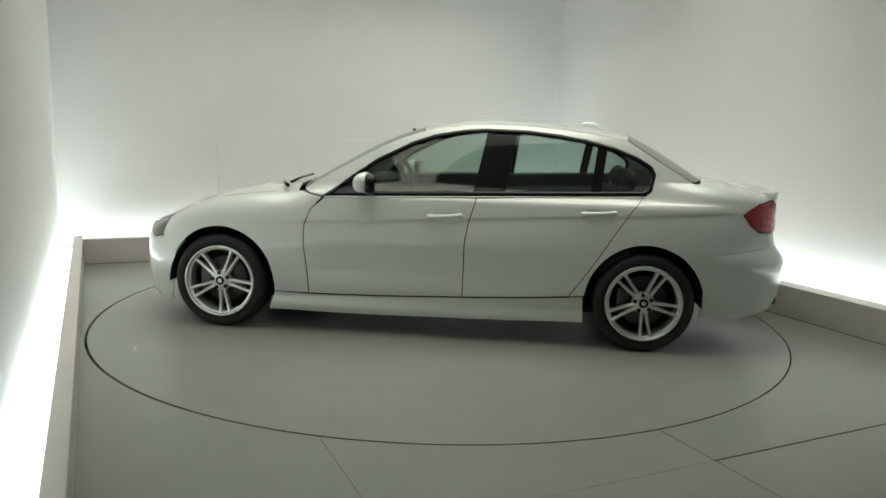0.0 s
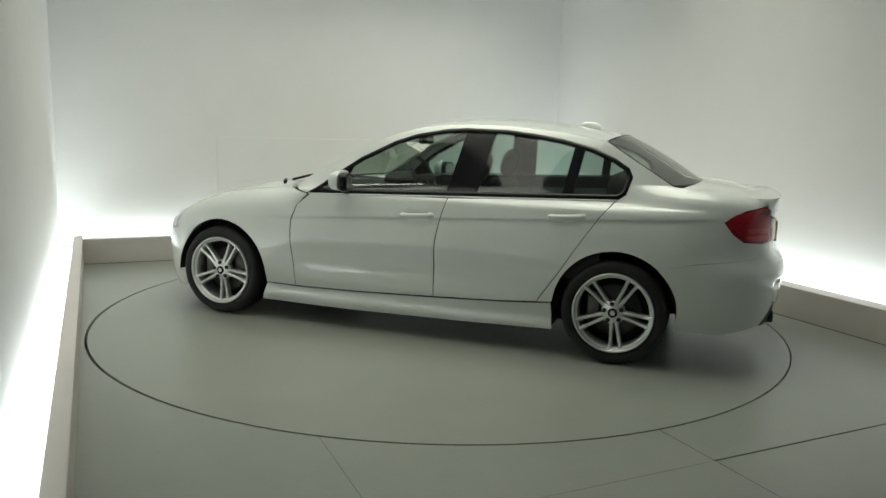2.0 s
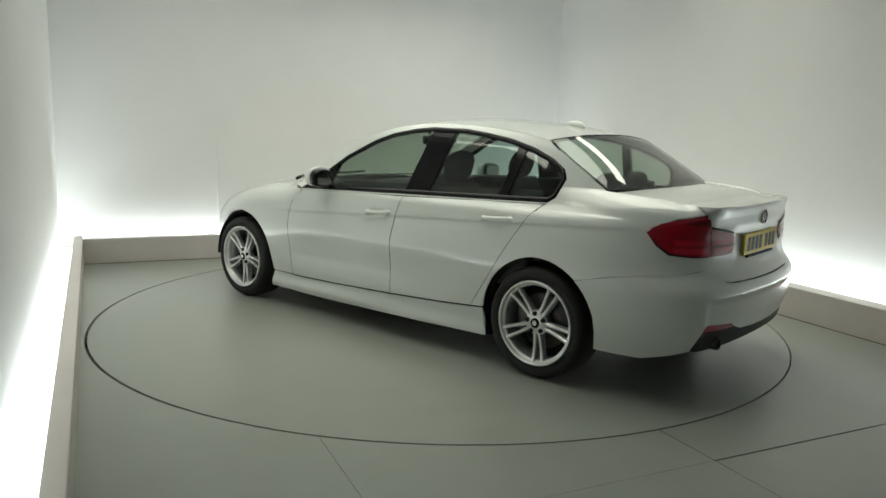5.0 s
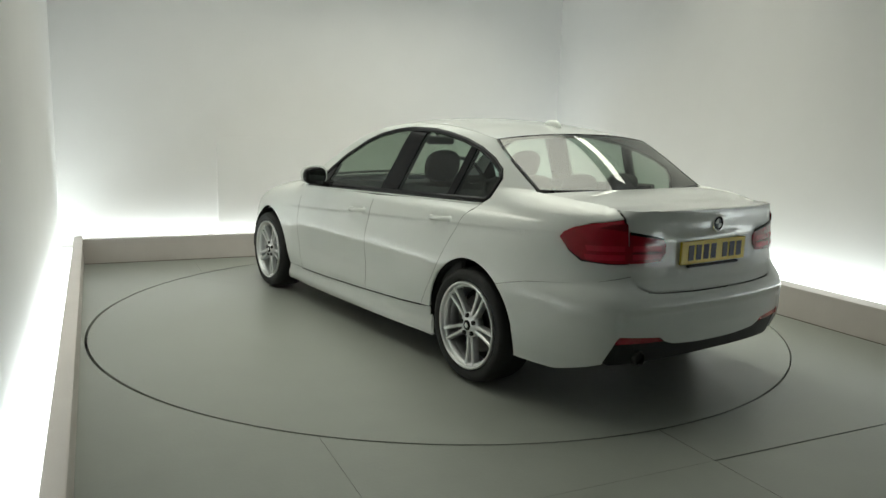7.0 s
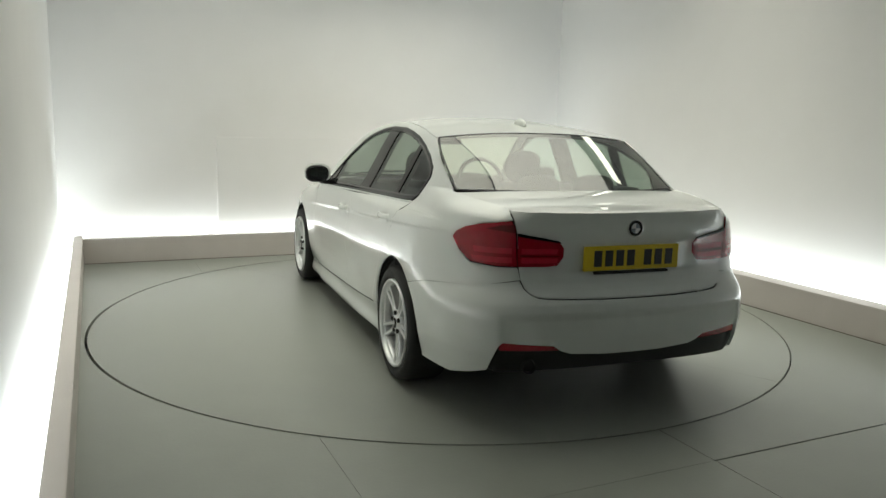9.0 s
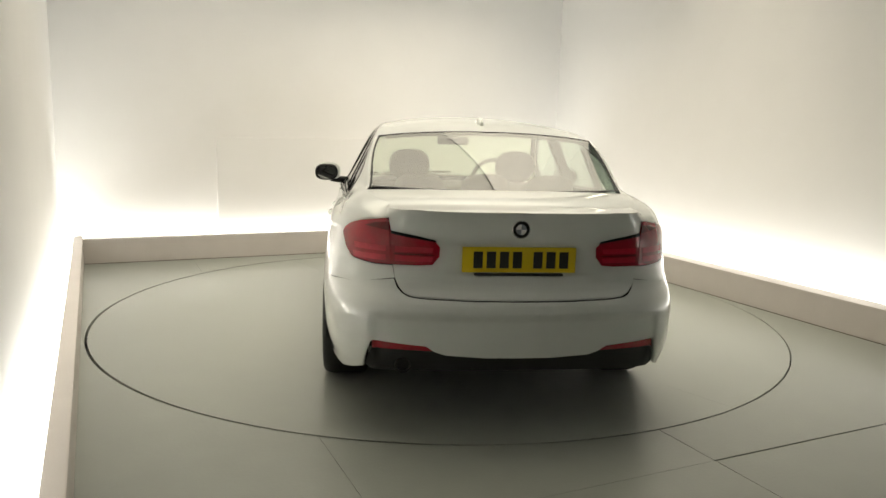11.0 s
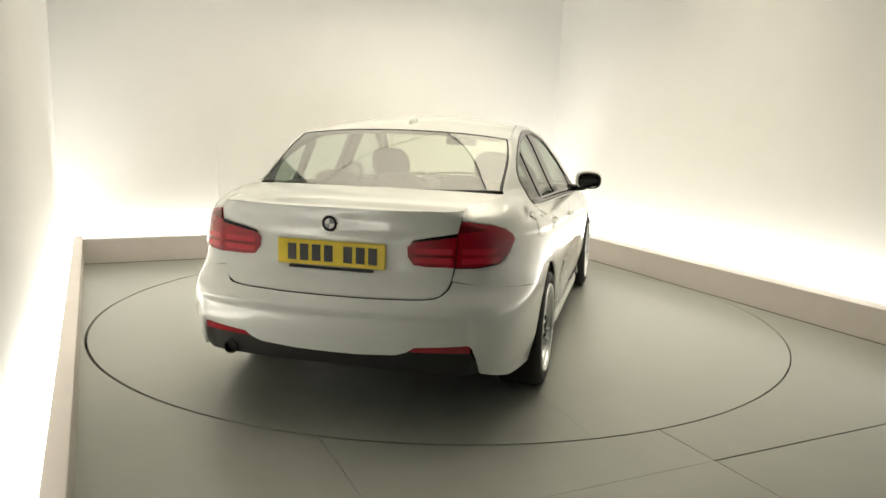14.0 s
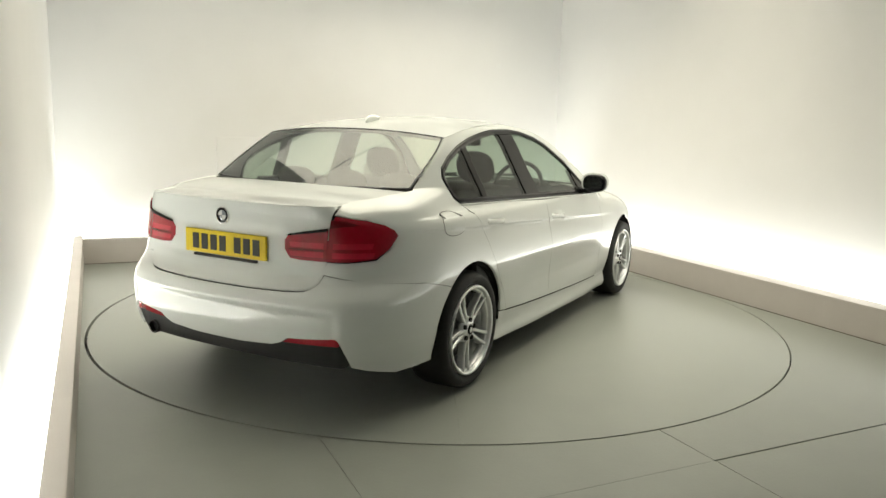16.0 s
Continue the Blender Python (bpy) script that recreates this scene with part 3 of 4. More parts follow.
        part("handle", bm, PAINT, parent, "white pull handle", True)
    # mirror
    bm = bmesh.new()
    ball_into(bm, Matrix.LocRotScale((0.387, 0.952, 1.02), Euler((0, 0, radians(-14))), (0.080, 0.098, 0.074)), 4)
    for v in bm.verts:
        if v.co.x < 0.374:
            v.co.x = 0.374 + (v.co.x - 0.374) * 0.05
        if v.co.z < 0.985:
            v.co.z = 0.985 + (v.co.z - 0.985) * 0.6
    squared(bm, 1, 2, (0.952, 1.02), 0.8)
    if side < 0:
        bmesh.ops.scale(bm, vec=(1, -1, 1), verts=bm.verts)
    cap = part("door_mirror", bm, PAINT, car, "white cap with black frame", True)
    bm = bmesh.new()
    lathe_into(bm, [(0.001, 0.0), (0.9, 0.0), (1.0, -0.004), (1.04, -0.014), (1.05, -0.03), (0.98, -0.056), (0.001, -0.056)], 40)
    squared(bm, 0, 2, (0, 0), 0.75)
    m = Matrix.Translation((0.327, 0.959 * side, 1.018)) @ Matrix.Rotation(radians(90 + 10 * side), 4, "Z") @ Matrix.Diagonal((0.084, 1, 0.060, 1))
    bmesh.ops.transform(bm, matrix=m, verts=bm.verts)
    part("mirror_frame", bm, TRIM, cap, "black mirror frame", True)
    bm = bmesh.new()
    lathe_into(bm, [(0.001, 0.004), (0.86, 0.004)], 40)
    squared(bm, 0, 2, (0, 0), 0.75)
    bmesh.ops.transform(bm, matrix=m, verts=bm.verts)
    part("mirror_pane", bm, MIRROR, cap, "mirror glass", True)
    bm = bmesh.new()
    tube_into(bm, [(0.415, 0.79 * side, 0.955), (0.405, 0.86 * side, 0.958), (0.395, 0.93 * side, 0.968)], 0.026, 10)
    part("mirror_foot", bm, TRIM, cap, "black mirror foot", True)
    # headlamp
    lamp = [(1.72, 0.69), (1.82, 0.722), (1.93, 0.70), (1.99, 0.64), (1.95, 0.585), (1.83, 0.615)]
    panel("headlamp", flank(*lamp), LAMP_DARK, car, side, 0.002, 0.004, 0.03, label="dark glazed headlamp")
    # wheel arch liner
    for cx in (1.405, -1.405):
        bm = bmesh.new()
        n = 24
        a = [(cx + 0.36 * math.cos(math.pi * i / n), 0.30 + 0.372 * math.sin(math.pi * i / n)) for i in range(n + 1)]
        rows = [[bm.verts.new((x, y * side, z)) for x, z in a] for y in (0.885, 0.60)]
        for i in range(n):
            bm.faces.new((rows[0][i], rows[0][i + 1], rows[1][i + 1], rows[1][i]))
        bm.faces.new(rows[1])
        part("arch_liner", bm, LINER, car, "black wheel arch liner")


for side in (1, -1):
    body_sides(side)


# ---- upper panels ----
def edge_point(s):
    x = float(np.interp(s, ARC, CURVE[:, 0]))
    return skin(s, top_at(x) - 0.006)


def bonnet(u, v):
    s = s_at(0.90) + (S_NOSE + 0.10 - s_at(0.90)) * u ** 1.15
    e = edge_point(s)
    k = 2 * v - 1
    crown = table(e.x, [(0.8, 0.036), (1.2, 0.034), (1.7, 0.026), (2.0, 0.018), (2.17, 0.0)])
    ridge = 0.006 * math.exp(-((abs(k) - 0.62) / 0.09) ** 2) * (1 - u)
    return Vector((e.x + 0.10 * (1 - k * k) * (1 - u), e.y * k, e.z + crown * (1 - abs(k) ** 2.6) + ridge))


def boot_deck(u, v):
    s = s_at(-1.74) + (S_TAIL - 0.06 - s_at(-1.74)) * u
    e = edge_point(s)
    k = 2 * v - 1
    return Vector((e.x - 0.11 * (1 - k * k) * (1 - u) ** 2, e.y * k, e.z - 0.004 + (0.004 + 0.012 * (1 - u)) * (1 - abs(k) ** 2.5)))


def cant(x):
    z = table(-x, [(-a, b) for a, b in CANT])
    return skin(sx(x, z), z, 0.004)


def roof(u, v):
    x = 0.06 - 1.332 * u
    e = cant(x)
    k = 2 * v - 1
    crown = 0.046 + 0.004 * math.sin(math.pi * u) - 0.012 * (1 - u) ** 3 - 0.010 * u ** 4
    bow = 0.035 * (1 - u) ** 3 - 0.045 * u ** 3
    return Vector((e.x + bow * (1 - k * k), e.y * k, e.z + crown * (1 - abs(k) ** 2.3)))


def windscreen(u, v):
    k = 2 * v - 1
    top, low = roof(0.0, v), cant(0.85)
    low = Vector((low.x + 0.12 * (1 - k * k), low.y * k, low.z + 0.008 * (1 - k * k)))
    p = top.lerp(low, u)
    w = 4 * u * (1 - u)
    e = cant(0.06 + 0.79 * u)
    p.z += w * (0.010 * (1 - k * k))
    p.y = e.y * k
    p.z += (e.z - (cant(0.06).z * (1 - u) + cant(0.85).z * u))
    return p + Vector((0, 0, -0.004))


def rear_screen(u, v):
    k = 2 * v - 1
    top, low = roof(1.0, v), cant(-1.688)
    low = Vector((low.x - 0.15 * (1 - k * k), low.y * k, low.z - 0.004 * (1 - k * k)))
    p = top.lerp(low, u)
    e = cant(-1.272 - 0.416 * u)
    p.y = e.y * k * 0.985
    p.z += (e.z - (cant(-1.272).z * (1 - u) + cant(-1.688).z * u)) + 4 * u * (1 - u) * 0.018 * (1 - k * k)
    return p


sheet("bonnet", bonnet, 26, 24, PAINT, car, 0.012)
sheet("boot_deck", boot_deck, 26, 28, PAINT, car, 0.012)
sheet("roof_panel", roof, 30, 28, PAINT, car, 0.012)
sheet("windscreen", windscreen, 14, 20, SCREEN, car, 0.004, "clear curved windscreen").visible_shadow = False
sheet("rear_window", rear_screen, 14, 20, SCREEN, car, 0.004, "tinted curved rear window").visible_shadow = False


def border(fn, w, lift=0.0015):
    """The black edge round a screen."""
    bm = bmesh.new()
    n, loop = 24, []
    path = [(i / n, 0) for i in range(n)] + [(1, i / n) for i in range(n)] + [(1 - i / n, 1) for i in range(n)] + [(0, 1 - i / n) for i in range(n)]
    for u, v in path:
        a, b = fn(u, v), fn(min(1 - w, max(w, u)), min(1 - w * 0.5, max(w * 0.5, v)))
        loop.append((bm.verts.new(a + Vector((0, 0, lift))), bm.verts.new(b + Vector((0, 0, lift))), bm.verts.new(b - Vector((0, 0, 0.006)))))
    for a, b in zip(loop, loop[1:] + loop[:1]):
        bm.faces.new((a[0], b[0], b[1], a[1]))
        bm.faces.new((a[1], b[1], b[2], a[2]))
    part("screen_edge", bm, TRIM, car, "black screen edge", True)


border(rear_screen, 0.014)
border(windscreen, 0.022)

# ---- tail ----
full = lambda half: half + [(2 * S_TAIL - s, z) for s, z in reversed(half)]
# bumper: upper edge, then the stepped lower edge over reflectors and diffuser
bump = flank((-1.758, 0.24), (-1.77, 0.34)) + [(sx(x, z), z) for x, z in arch(-1.405, 172, 131, 0.372, 6)][1:] + flank((-1.85, 0.650), (-2.0, 0.668)) + tail((0.66, 0.70), (0.567, 0.713), (0.553, 0.679), (0.529, 0.655), (0.498, 0.641), (0.45, 0.635), (0.40, 0.632), (0.2, 0.627))
low = flank((-2.0, 0.232)) + tail((0.745, 0.27), (0.70, 0.295), (0.672, 0.425), (0.655, 0.437), (0.42, 0.418), (0.38, 0.392), (0.33, 0.376), (0.15, 0.365))
poly = full(bump) 
poly = poly + [(2 * S_TAIL - s, z) for s, z in low] + list(reversed(low))
bumper = panel("rear_bumper", poly, PAINT, car, 1, 0.0, ds=0.03, dz=0.012)
# boot lid's upright face
lid = full([rim_point(S_TAIL - a) for a in (0.05, 0.2, 0.35, 0.5)] + [rim_point(sy(0.593, 1.02))] + tail((0.592, 0.99), (0.582, 0.93), (0.572, 0.775), (0.562, 0.715), (0.548, 0.682), (0.525, 0.659), (0.495, 0.646), (0.45, 0.640), (0.40, 0.637), (0.2, 0.632)))
boot = panel("boot_lid", lid, PAINT, car, 1, 0.003, ds=0.022, dz=0.008)
# body corner between lid and quarter above the lamp
for side in (1, -1):
    corner = [rim_point(sx(-2.10, 1.03), 0.003), *flank((-2.11, 0.968)), *tail((0.68, 0.972), (0.597, 0.99)), rim_point(sy(0.597, 1.02)), rim_point(0.5 * (sx(-2.10, 1.03) + sy(0.597, 1.02)))]
    panel("corner_panel", corner, PAINT, car, side, 0.0)
    lamp = flank((-1.993, 0.890), (-2.008, 0.917), (-2.05, 0.943), (-2.11, 0.962)) + tail((0.68, 0.968), (0.602, 0.985), (0.586, 0.93), (0.577, 0.778), (0.66, 0.778)) + flank((-2.11, 0.790), (-2.045, 0.832))
    outer = panel("tail_lamp", lamp, RED, car, side, 0.001, -0.006, 0.03, 0.02, 0.012, "glossy red wrap-round tail lamp")
    lamp = tail((0.580, 0.927), (0.46, 0.906), (0.385, 0.890), (0.360, 0.862), (0.362, 0.820), (0.392, 0.782), (0.45, 0.777), (0.571, 0.777))
    inner = panel("boot_lamp", lamp, RED, boot, side, 0.0005, -0.006, 0.03, 0.02, 0.012, "glossy red lamp on the boot lid")
    panel("lamp_bezel", tail((0.578, 0.930), (0.46, 0.909), (0.385, 0.893), (0.374, 0.884), (0.46, 0.898), (0.578, 0.917)), TRIM, inner, side, 0.0, -0.008, 0.01, 0.02, 0.01, "black lamp edge")
    for z0, z1 in ((0.794, 0.820), (0.836, 0.862)):
        panel("light_bar", tail((0.56, z1), (0.39, z1 - 0.004), (0.395, z0), (0.56, z0)), RED_LIGHT, inner, side, 0.0, -0.008, 0.004, 0.03, 0.02, "bright red light bar")
        panel("light_bar", flank((-2.11, z1)) + tail((0.60, z1), (0.60, z0)) + flank((-2.12, z0)), RED_LIGHT, outer, side, 0.0, -0.008, 0.004, 0.03, 0.02, "bright red light bar")
    panel("dark_band", tail((0.565, 0.832), (0.385, 0.828), (0.385, 0.823), (0.565, 0.824)), RED_DARK, inner, side, 0.0, -0.0085, 0.004, 0.03, 0.02, "dark red band")
    panel("lamp_bezel", tail((0.586, 0.930), (0.589, 0.968), (0.640, 0.962), (0.690, 0.944), (0.640, 0.938)), RED_DARK, outer, side, 0.0, -0.0085, 0.004, 0.02, 0.01, "dark red lamp edge")
    panel("reflector", tail((0.662, 0.432), (0.425, 0.414), (0.39, 0.394), (0.664, 0.398)), RED, bumper, side, 0.0, 0.006, 0.02, 0.03, 0.02, "slim red reflector")
    diff = tail((0.70, 0.30), (0.668, 0.400), (0.38, 0.396), (0.33, 0.380), (0.0, 0.368), (0.0, 0.300), (0.55, 0.290), (0.67, 0.285))
    panel("diffuser", diff, PLASTIC, bumper, side, 0.0, 0.016, 0.06, 0.04, 0.03, "black lower bumper insert")

# number plate with bars for its characters, badge, plate light strip
bm = bmesh.new()
box_into(bm, -2.303, -2.288, -0.262, 0.262, 0.752, 0.868, None, 0.003)
plate = part("number_plate", bm, YELLOW, boot, "yellow rear number plate")
for y in (0.190, 0.130, 0.070, 0.010, -0.085, -0.145, -0.205):
    bm = bmesh.new()
    box_into(bm, -2.3050, -2.3015, y - 0.021, y + 0.021, 0.772, 0.848)
    part("character_bar", bm, INK, plate)
bm = bmesh.new()
box_into(bm, -2.308, -2.285, -0.205, 0.205, 0.736, 0.748, None, 0.003)
part("plate_holder", bm, PLASTIC, boot, "black plate holder edge")
c = skin(S_TAIL, 0.95)
for name, r0, r1, dx, mat in (("badge", 0.0, 0.040, 0.006, TRIM), ("badge_ring", 0.037, 0.041, 0.008, CHROME), ("badge_field", 0.0, 0.024, 0.0075, BLUE)):
    bm = bmesh.new()
    lathe_into(bm, [(max(r0, 0.0005), dx), (r1, dx), (r1 + 0.001, dx - 0.002), (r1 + 0.001, -0.01)], 40)
    bmesh.ops.transform(bm, matrix=Matrix.Translation(c) @ Matrix.Rotation(radians(90), 4, "Z"), verts=bm.verts)
    if name == "badge":
        badge = part(name, bm, mat, boot, "round dark badge", True)
    else:
        part(name, bm, mat, badge, "", True)
for a0 in (0, 180):
    bm = bmesh.new()
    fan = [(c.x - 0.0088, c.y, c.z)] + [(c.x - 0.0088, c.y + 0.0235 * math.cos(radians(a0 + 10 * i)), c.z + 0.0235 * math.sin(radians(a0 + 10 * i))) for i in range(10)]
    bm.faces.new([bm.verts.new(p) for p in fan])
    r = bmesh.ops.extrude_face_region(bm, geom=bm.faces[:])
    bmesh.ops.translate(bm, vec=(0.002, 0, 0), verts=[v for v in r["geom"] if isinstance(v, bmesh.types.BMVert)])
    part("badge_quarter", bm, LAMPM, badge, "pale quarter")
# exhaust
bm = bmesh.new()
lathe_into(bm, [(0.030, 0.0), (0.034, -0.002), (0.036, 0.004), (0.036, 0.16), (0.030, 0.16), (0.030, 0.0)], 24)
bmesh.ops.transform(bm, matrix=Matrix.Translation((-2.305, 0.52, 0.318)) @ Matrix.Rotation(radians(-90), 4, "Z"), verts=bm.verts)
part("exhaust_pipe", bm, DARK_STEEL, car, "dark steel exhaust pipe", True)
# aerial fin
bm = bmesh.new()
ball_into(bm, Matrix.LocRotScale((-1.06, 0, 1.425), Euler((0, radians(-10), 0)), (0.080, 0.018, 0.026)), 3)
for v in bm.verts:
    if v.co.z > 1.425:
        v.co.x -= (v.co.z - 1.425) * 1.0
part("aerial_fin", bm, PAINT, car, "white roof aerial fin", True)
# fuel flap
panel("fuel_flap", rounded(flank((-1.665, 0.968), (-1.475, 0.966), (-1.463, 0.90), (-1.50, 0.850), (-1.675, 0.856)), 2), PAINT, car, -1, 0.0, -0.0028, 0.003, 0.02, 0.012)
# dark rim under the flap's edge paints in the shade of its gap
panel("flap_gap_shade", rounded(flank((-1.668, 0.971), (-1.472, 0.969), (-1.460, 0.90), (-1.498, 0.847), (-1.678, 0.853)), 2), RUBBER, car, -1, 0.0, -0.0012, 0.002, 0.02, 0.012, label="thin dark rim standing in for the shade in the flap gap")
# front bumper
fb = flank((1.80, 0.145), (1.775, 0.30), (1.74, 0.47), (1.80, 0.50), (1.84, 0.60), (1.95, 0.575), (2.0, 0.64))
fb = [(s, z) for s, z in fb] + [(S_NOSE + 0.35, 0.655), (S_NOSE + 0.1, 0.63)]
fb = fb + [(2 * S_NOSE - s, z) for s, z in reversed(fb)]
panel("front_bumper", [(s, z) for s, z in fb], PAINT, car, 1, 0.002)
# wipers at the cowl
bm = bmesh.new()
tube_into(bm, [(1.03, 0.50, 0.975), (1.04, 0.25, 0.99), (1.05, -0.1, 0.995)], 0.010, 8)
tube_into(bm, [(1.0, 0.66, 0.965), (1.06, 0.55, 0.975)], 0.014, 8)
part("wiper", bm, TRIM, car, "black windscreen wiper", True)

# dark inner shell, floor pan and sill line
bm = bmesh.new()


def shell(z, deep):
    out = []
    for i in range(120):
        s = S_NOSE + (2 * (S_TAIL - S_NOSE)) * i / 120
        x = float(np.interp(s if s < S_TAIL else 2 * S_TAIL - s, ARC, CURVE[:, 0]))
        out.append(skin(s, min(z, top_at(x) - 0.06), deep))
    return out

rows = [[bm.verts.new(p) for p in shell(z, d)] for z, d in ((0.31, 0.17), (0.45, 0.30), (0.70, 0.16), (0.75, 0.05), (0.92, 0.05))]
for a, b in zip(rows, rows[1:]):
    for i in range(120):
        bm.faces.new((a[i], a[(i + 1) % 120], b[(i + 1) % 120], b[i]))
bm.faces.new(rows[0])
part("inner_shell", bm, LINER, car, "dark inner body shell")
bm = bmesh.new()
box_into(bm, -1.70, 1.75, -0.62, 0.62, 0.17, 0.30, None, 0.03)
box_into(bm, -1.0, 1.0, -0.78, 0.78, 0.135, 0.28, None, 0.02)
part("floor_pan", bm, LINER, car, "black underbody")

# ---- cabin ----
sheet("roof_lining", lambda u, v: roof(0.03 + 0.94 * u, 0.04 + 0.92 * v) - Vector((0, 0, 0.03)), 8, 8, LINING, car, 0.004)
bm = bmesh.new()
box_into(bm, 0.45, 0.98, -0.70, 0.70, 0.60, 0.93, None, 0.06)
ball_into(bm, Matrix.LocRotScale((0.52, -0.36, 0.95), None, (0.14, 0.20, 0.07)), 3)
part("dashboard", bm, PLASTIC, car, "black dashboard", True)
bm = bmesh.new()
box_into(bm, -1.80, -1.36, -0.62, 0.62, 0.90, 0.955, None, 0.03)
part("parcel_shelf", bm, CLOTH, car, "dark parcel shelf")
bm = bmesh.new()
bmesh.ops.create_circle(bm, segments=8, radius=0.017)
prof = [v.co.copy() for v in bm.verts]
bm.clear()
ringv = []
for i in range(40):
    a = 2 * math.pi * i / 40
    ringv.append([bm.verts.new(((0.0 + p.y), (0.185 + p.x) * math.cos(a), (0.185 + p.x) * math.sin(a))) for p in prof])
for a, b in zip(ringv, ringv[1:] + ringv[:1]):
    for i in range(8):
        bm.faces.new((a[i], a[(i + 1) % 8], b[(i + 1) % 8], b[i]))
box_into(bm, -0.02, 0.02, -0.17, 0.17, -0.03, 0.03, None, 0.01)
box_into(bm, -0.02, 0.02, -0.03, 0.03, -0.17, 0.0, None, 0.01)
bmesh.ops.transform(bm, matrix=pose(0.33, -0.37, 0.97, 0, 25, 0), verts=bm.verts)
part("steering_wheel", bm, PLASTIC, car, "black steering wheel", True)
bm = bmesh.new()
box_into(bm, 0.15, 0.19, -0.12, 0.12, 1.255, 1.32, None, 0.018)
tube_into(bm, [(0.19, 0, 1.30), (0.24, 0, 1.37)], 0.012)
part("rear_view_mirror", bm, PLASTIC, car, "black inside mirror", True)


def seat(x, y, width, rests, base=0.32, high=0.20):
    bm = bmesh.new()
    box_into(bm, x - 0.05, x + 0.48, y - width / 2, y + width / 2, base, base + 0.20, pose(0, 0, 0), 0.05)
    s = part("seat", bm, CLOTH, car, "dark cloth seat", True)
    bm = bmesh.new()
    lean = Matrix.Translation((x - 0.02, y, base + 0.12)) @ Matrix.Rotation(radians(-17), 4, "Y")
    box_into(bm, -0.06, 0.06, -width / 2, width / 2, 0.0, 0.60, lean, 0.055)
    part("backrest", bm, CLOTH, s, "", True)
    for dy in rests:
        bm = bmesh.new()
        ball_into(bm, Matrix.LocRotScale((0, dy, 0.62 + high / 2), None, (0.058, 0.140, high / 2 + 0.012)), 3)
        squared(bm, 1, 2, (dy, 0.62 + high / 2), 0.78)
        bmesh.ops.transform(bm, matrix=lean, verts=bm.verts)
        part("headrest", bm, CLOTH, s, "", True)
        for k in (-0.06, 0.06):
            bm = bmesh.new()
            tube_into(bm, [lean @ Vector((0, dy + k, 0.58)), lean @ Vector((0, dy + k, 0.68))], 0.008)
            part("headrest_post", bm, CHROME, s, "chrome post", True)


seat(-0.16, 0.37, 0.52, (0.0,))
seat(-0.16, -0.37, 0.52, (0.0,))
seat(-1.10, 0.0, 1.25, (-0.38, 0.0, 0.38), 0.28, 0.13)


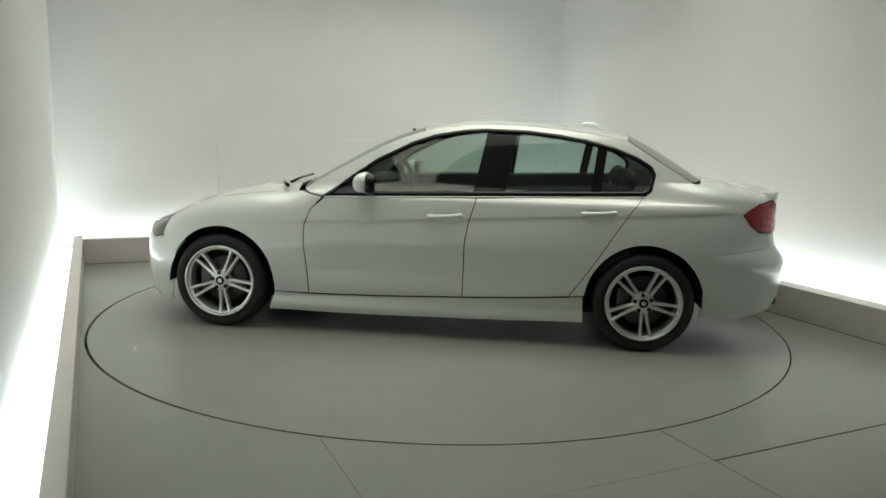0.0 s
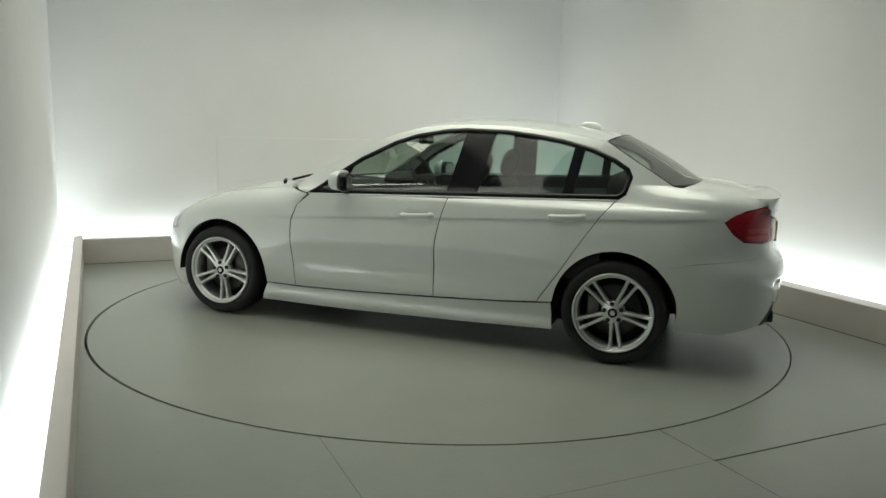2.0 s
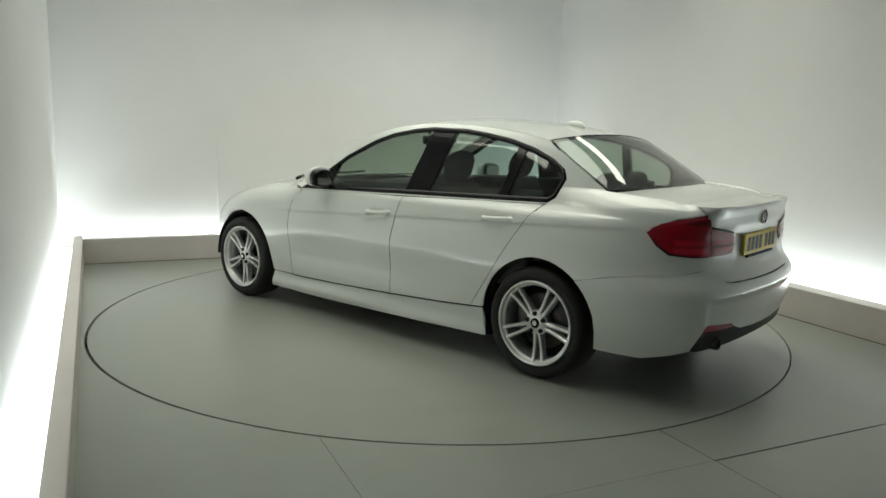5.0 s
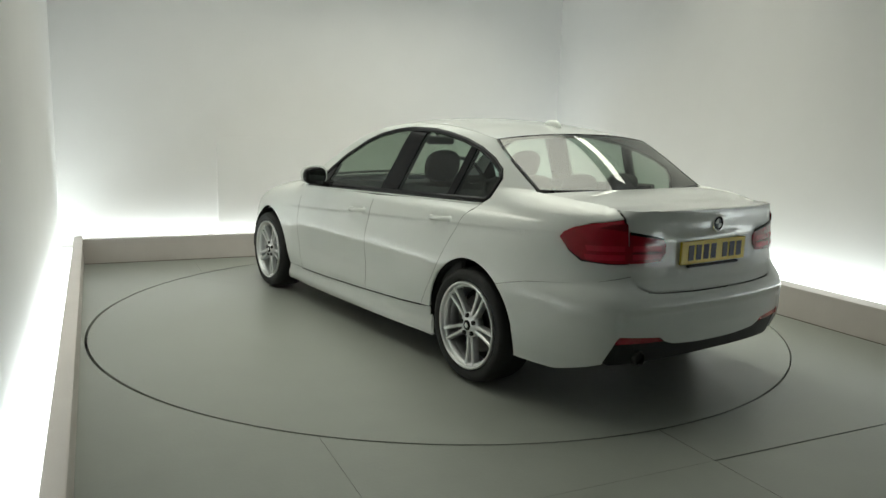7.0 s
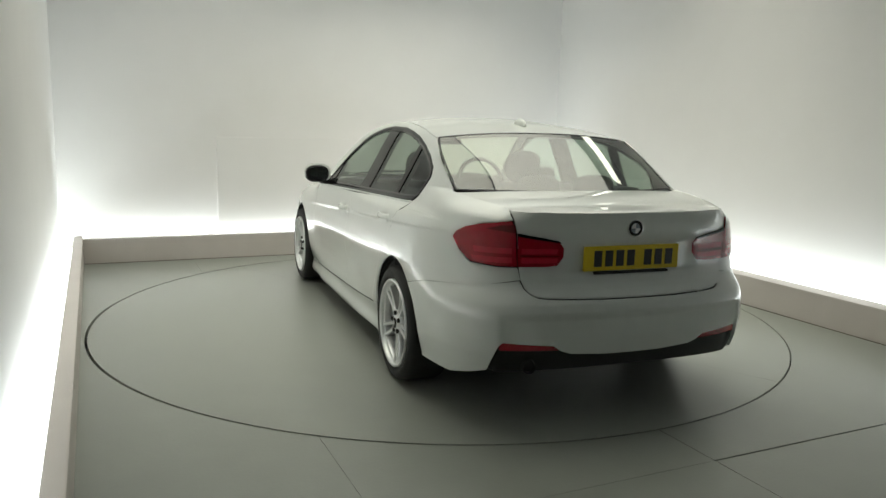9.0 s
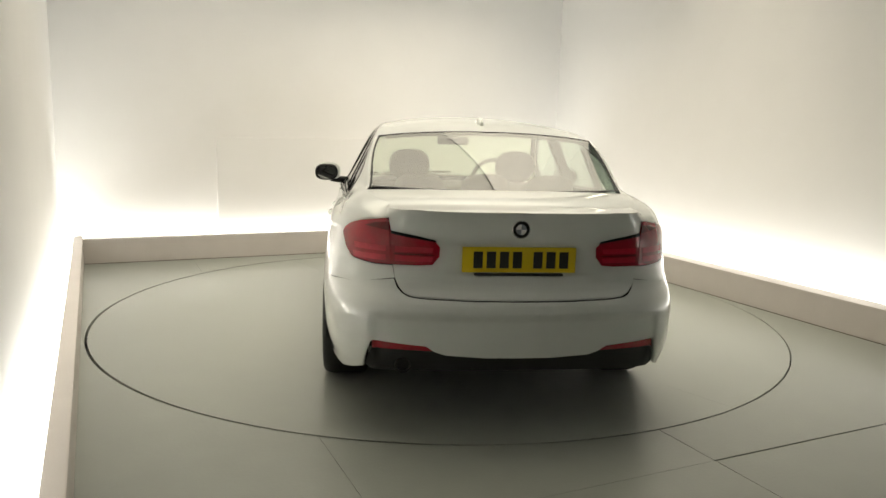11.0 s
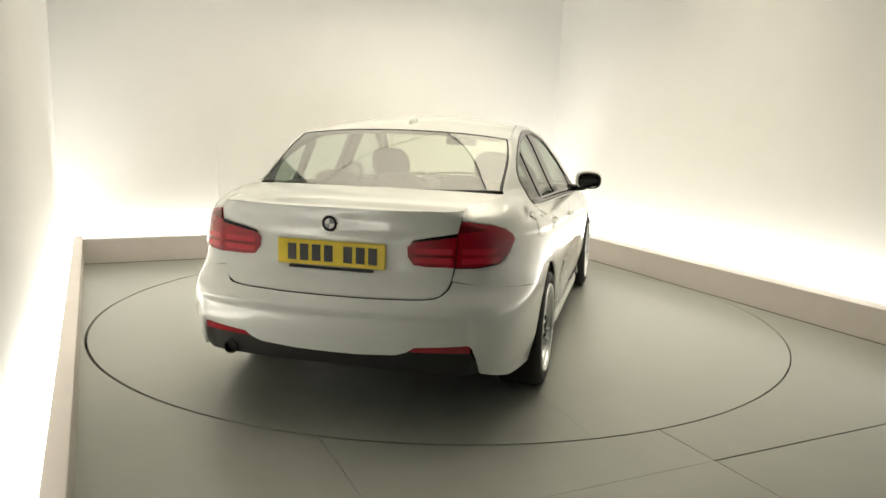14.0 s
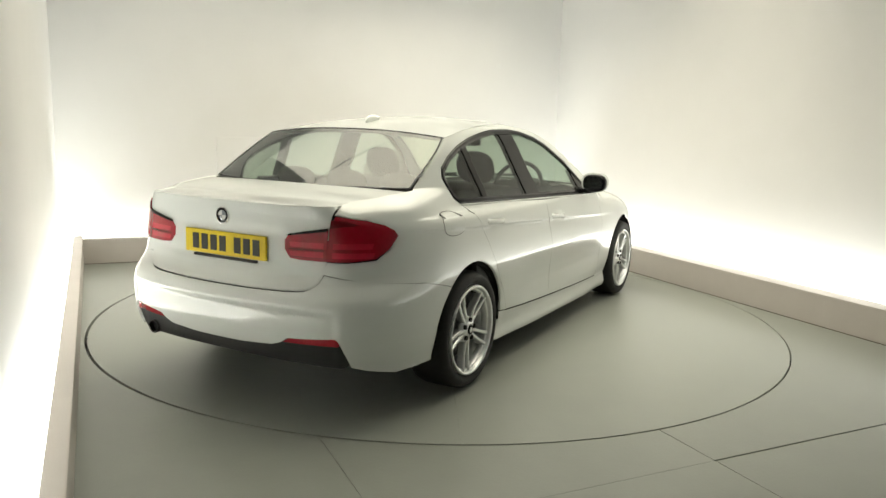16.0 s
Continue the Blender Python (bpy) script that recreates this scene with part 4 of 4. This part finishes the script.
# ---- wheels ----
def wheel(cx, side):
    bm = bmesh.new()
    lathe_into(bm, [(0.228, 0.010), (0.231, 0.017), (0.239, 0.020), (0.2435, 0.015), (0.2435, 0.0), (0.240, -0.02), (0.220, -0.035), (0.214, -0.10), (0.226, -0.20), (0.241, -0.21)][::-1] + [(0.2265, 0.002), (0.224, -0.006), (0.217, -0.003), (0.213, -0.008), (0.212, -0.04)], 72)
    hub_at = Matrix.Translation((cx, 0.888 * side, 0.32)) @ (Matrix.Identity(4) if side > 0 else Matrix.Rotation(math.pi, 4, "Z"))
    w = part("wheel", bm, ALLOY, car, "silver five double-spoke alloy wheel with black tyre", True)
    w.matrix_basis = hub_at
    bm = bmesh.new()
    lathe_into(bm, [(0.241, -0.005), (0.252, 0.012), (0.280, 0.019), (0.302, 0.010), (0.314, -0.012), (0.3195, -0.04), (0.3195, -0.185), (0.312, -0.21), (0.29, -0.225), (0.241, -0.21)], 72)
    for y in (-0.075, -0.112, -0.15):
        lathe_into(bm, [(0.3200, y - 0.005), (0.3135, y), (0.3200, y + 0.005)], 72)
    part("tyre", bm, RUBBER, w, "black low-profile tyre", True)
    bm = bmesh.new()
    lathe_into(bm, [(0.0005, 0.002), (0.030, 0.0), (0.040, -0.004), (0.066, -0.010), (0.072, -0.02), (0.072, -0.06), (0.0005, -0.06)], 40)
    part("hub", bm, ALLOY, w, "", True)
    bm = bmesh.new()
    lathe_into(bm, [(0.0005, 0.006), (0.026, 0.005), (0.029, 0.001), (0.029, -0.01)], 32)
    part("centre_cap", bm, TRIM, w, "dark centre cap", True)
    bm = bmesh.new()
    lathe_into(bm, [(0.0005, 0.0075), (0.015, 0.0068)], 24)
    part("cap_mark", bm, ALLOY, w, "", True)
    start = -97 if side > 0 else -83
    for k in range(5):
        for o in (-1, 1):
            bm = bmesh.new()
            rows = []
            for r, off, half, face in ((0.035, 0.009, 0.012, -0.006), (0.075, 0.0145, 0.0115, -0.010), (0.14, 0.0215, 0.0096, -0.009), (0.19, 0.027, 0.0098, -0.003), (0.229, 0.0315, 0.0125, 0.004)):
                rows.append([bm.verts.new((o * off + t * half, y, r)) for t, y in ((-1.15, face - 0.04), (-1.0, face - 0.006), (-0.55, face), (0.55, face), (1.0, face - 0.006), (1.15, face - 0.04))])
            for a, b in zip(rows, rows[1:]):
                for i in range(5):
                    bm.faces.new((a[i], a[i + 1], b[i + 1], b[i]))
            bmesh.ops.transform(bm, matrix=Matrix.Rotation(radians(-(start + 72 * k) + 90), 4, "Y"), verts=bm.verts)
            part("spoke", bm, ALLOY, w, "", False)
        # flat black disc on the hub, painting in the shade of a bolt hole
        bm = bmesh.new()
        lathe_into(bm, [(0.0005, 0.0015), (0.0125, 0.0015), (0.0125, -0.012)], 14)
        a = radians(start + 36 + 72 * k)
        bmesh.ops.transform(bm, matrix=Matrix.Translation((0.054 * math.cos(a), 0.0005, 0.054 * math.sin(a))), verts=bm.verts)
        part("bolt_hole_disc", bm, LINER, w)
    bm = bmesh.new()
    lathe_into(bm, [(0.07, -0.085), (0.158, -0.085), (0.160, -0.088), (0.160, -0.105), (0.07, -0.105)], 48)
    part("brake_disc", bm, STEEL, w, "worn steel brake disc", True)
    bm = bmesh.new()
    box_into(bm, 0.085, 0.165, -0.12, -0.06, -0.085, 0.085, None, 0.012)
    part("brake_calliper", bm, STEEL, w, "", True)
    bm = bmesh.new()
    lathe_into(bm, [(0.0005, -0.14), (0.222, -0.14)], 40)
    part("back_plate", bm, LINER, w, "dark backing plate")


for cx in (1.405, -1.405):
    for side in (1, -1):
        wheel(cx, side)


def turn(t):
    """The turntable's angle in degrees at t seconds."""
    k = (t - 8) / 8
    return 173.006 - 7.017 * t - 1.303 * (k * k - 1) + 0.644 * (k ** 3 - k)


def motions():
    times = [i * 0.5 for i in range(33)]
    walk(turntable, [(t, pose(0, 0, 0, 0, 0, turn(t) - 173.0)) for t in times])
    walk(car, [(t, pose(0, 0, 0, 0, 0, turn(t)) @ Matrix.Translation((0.007, -0.085, 0))) for t in times])


motions()
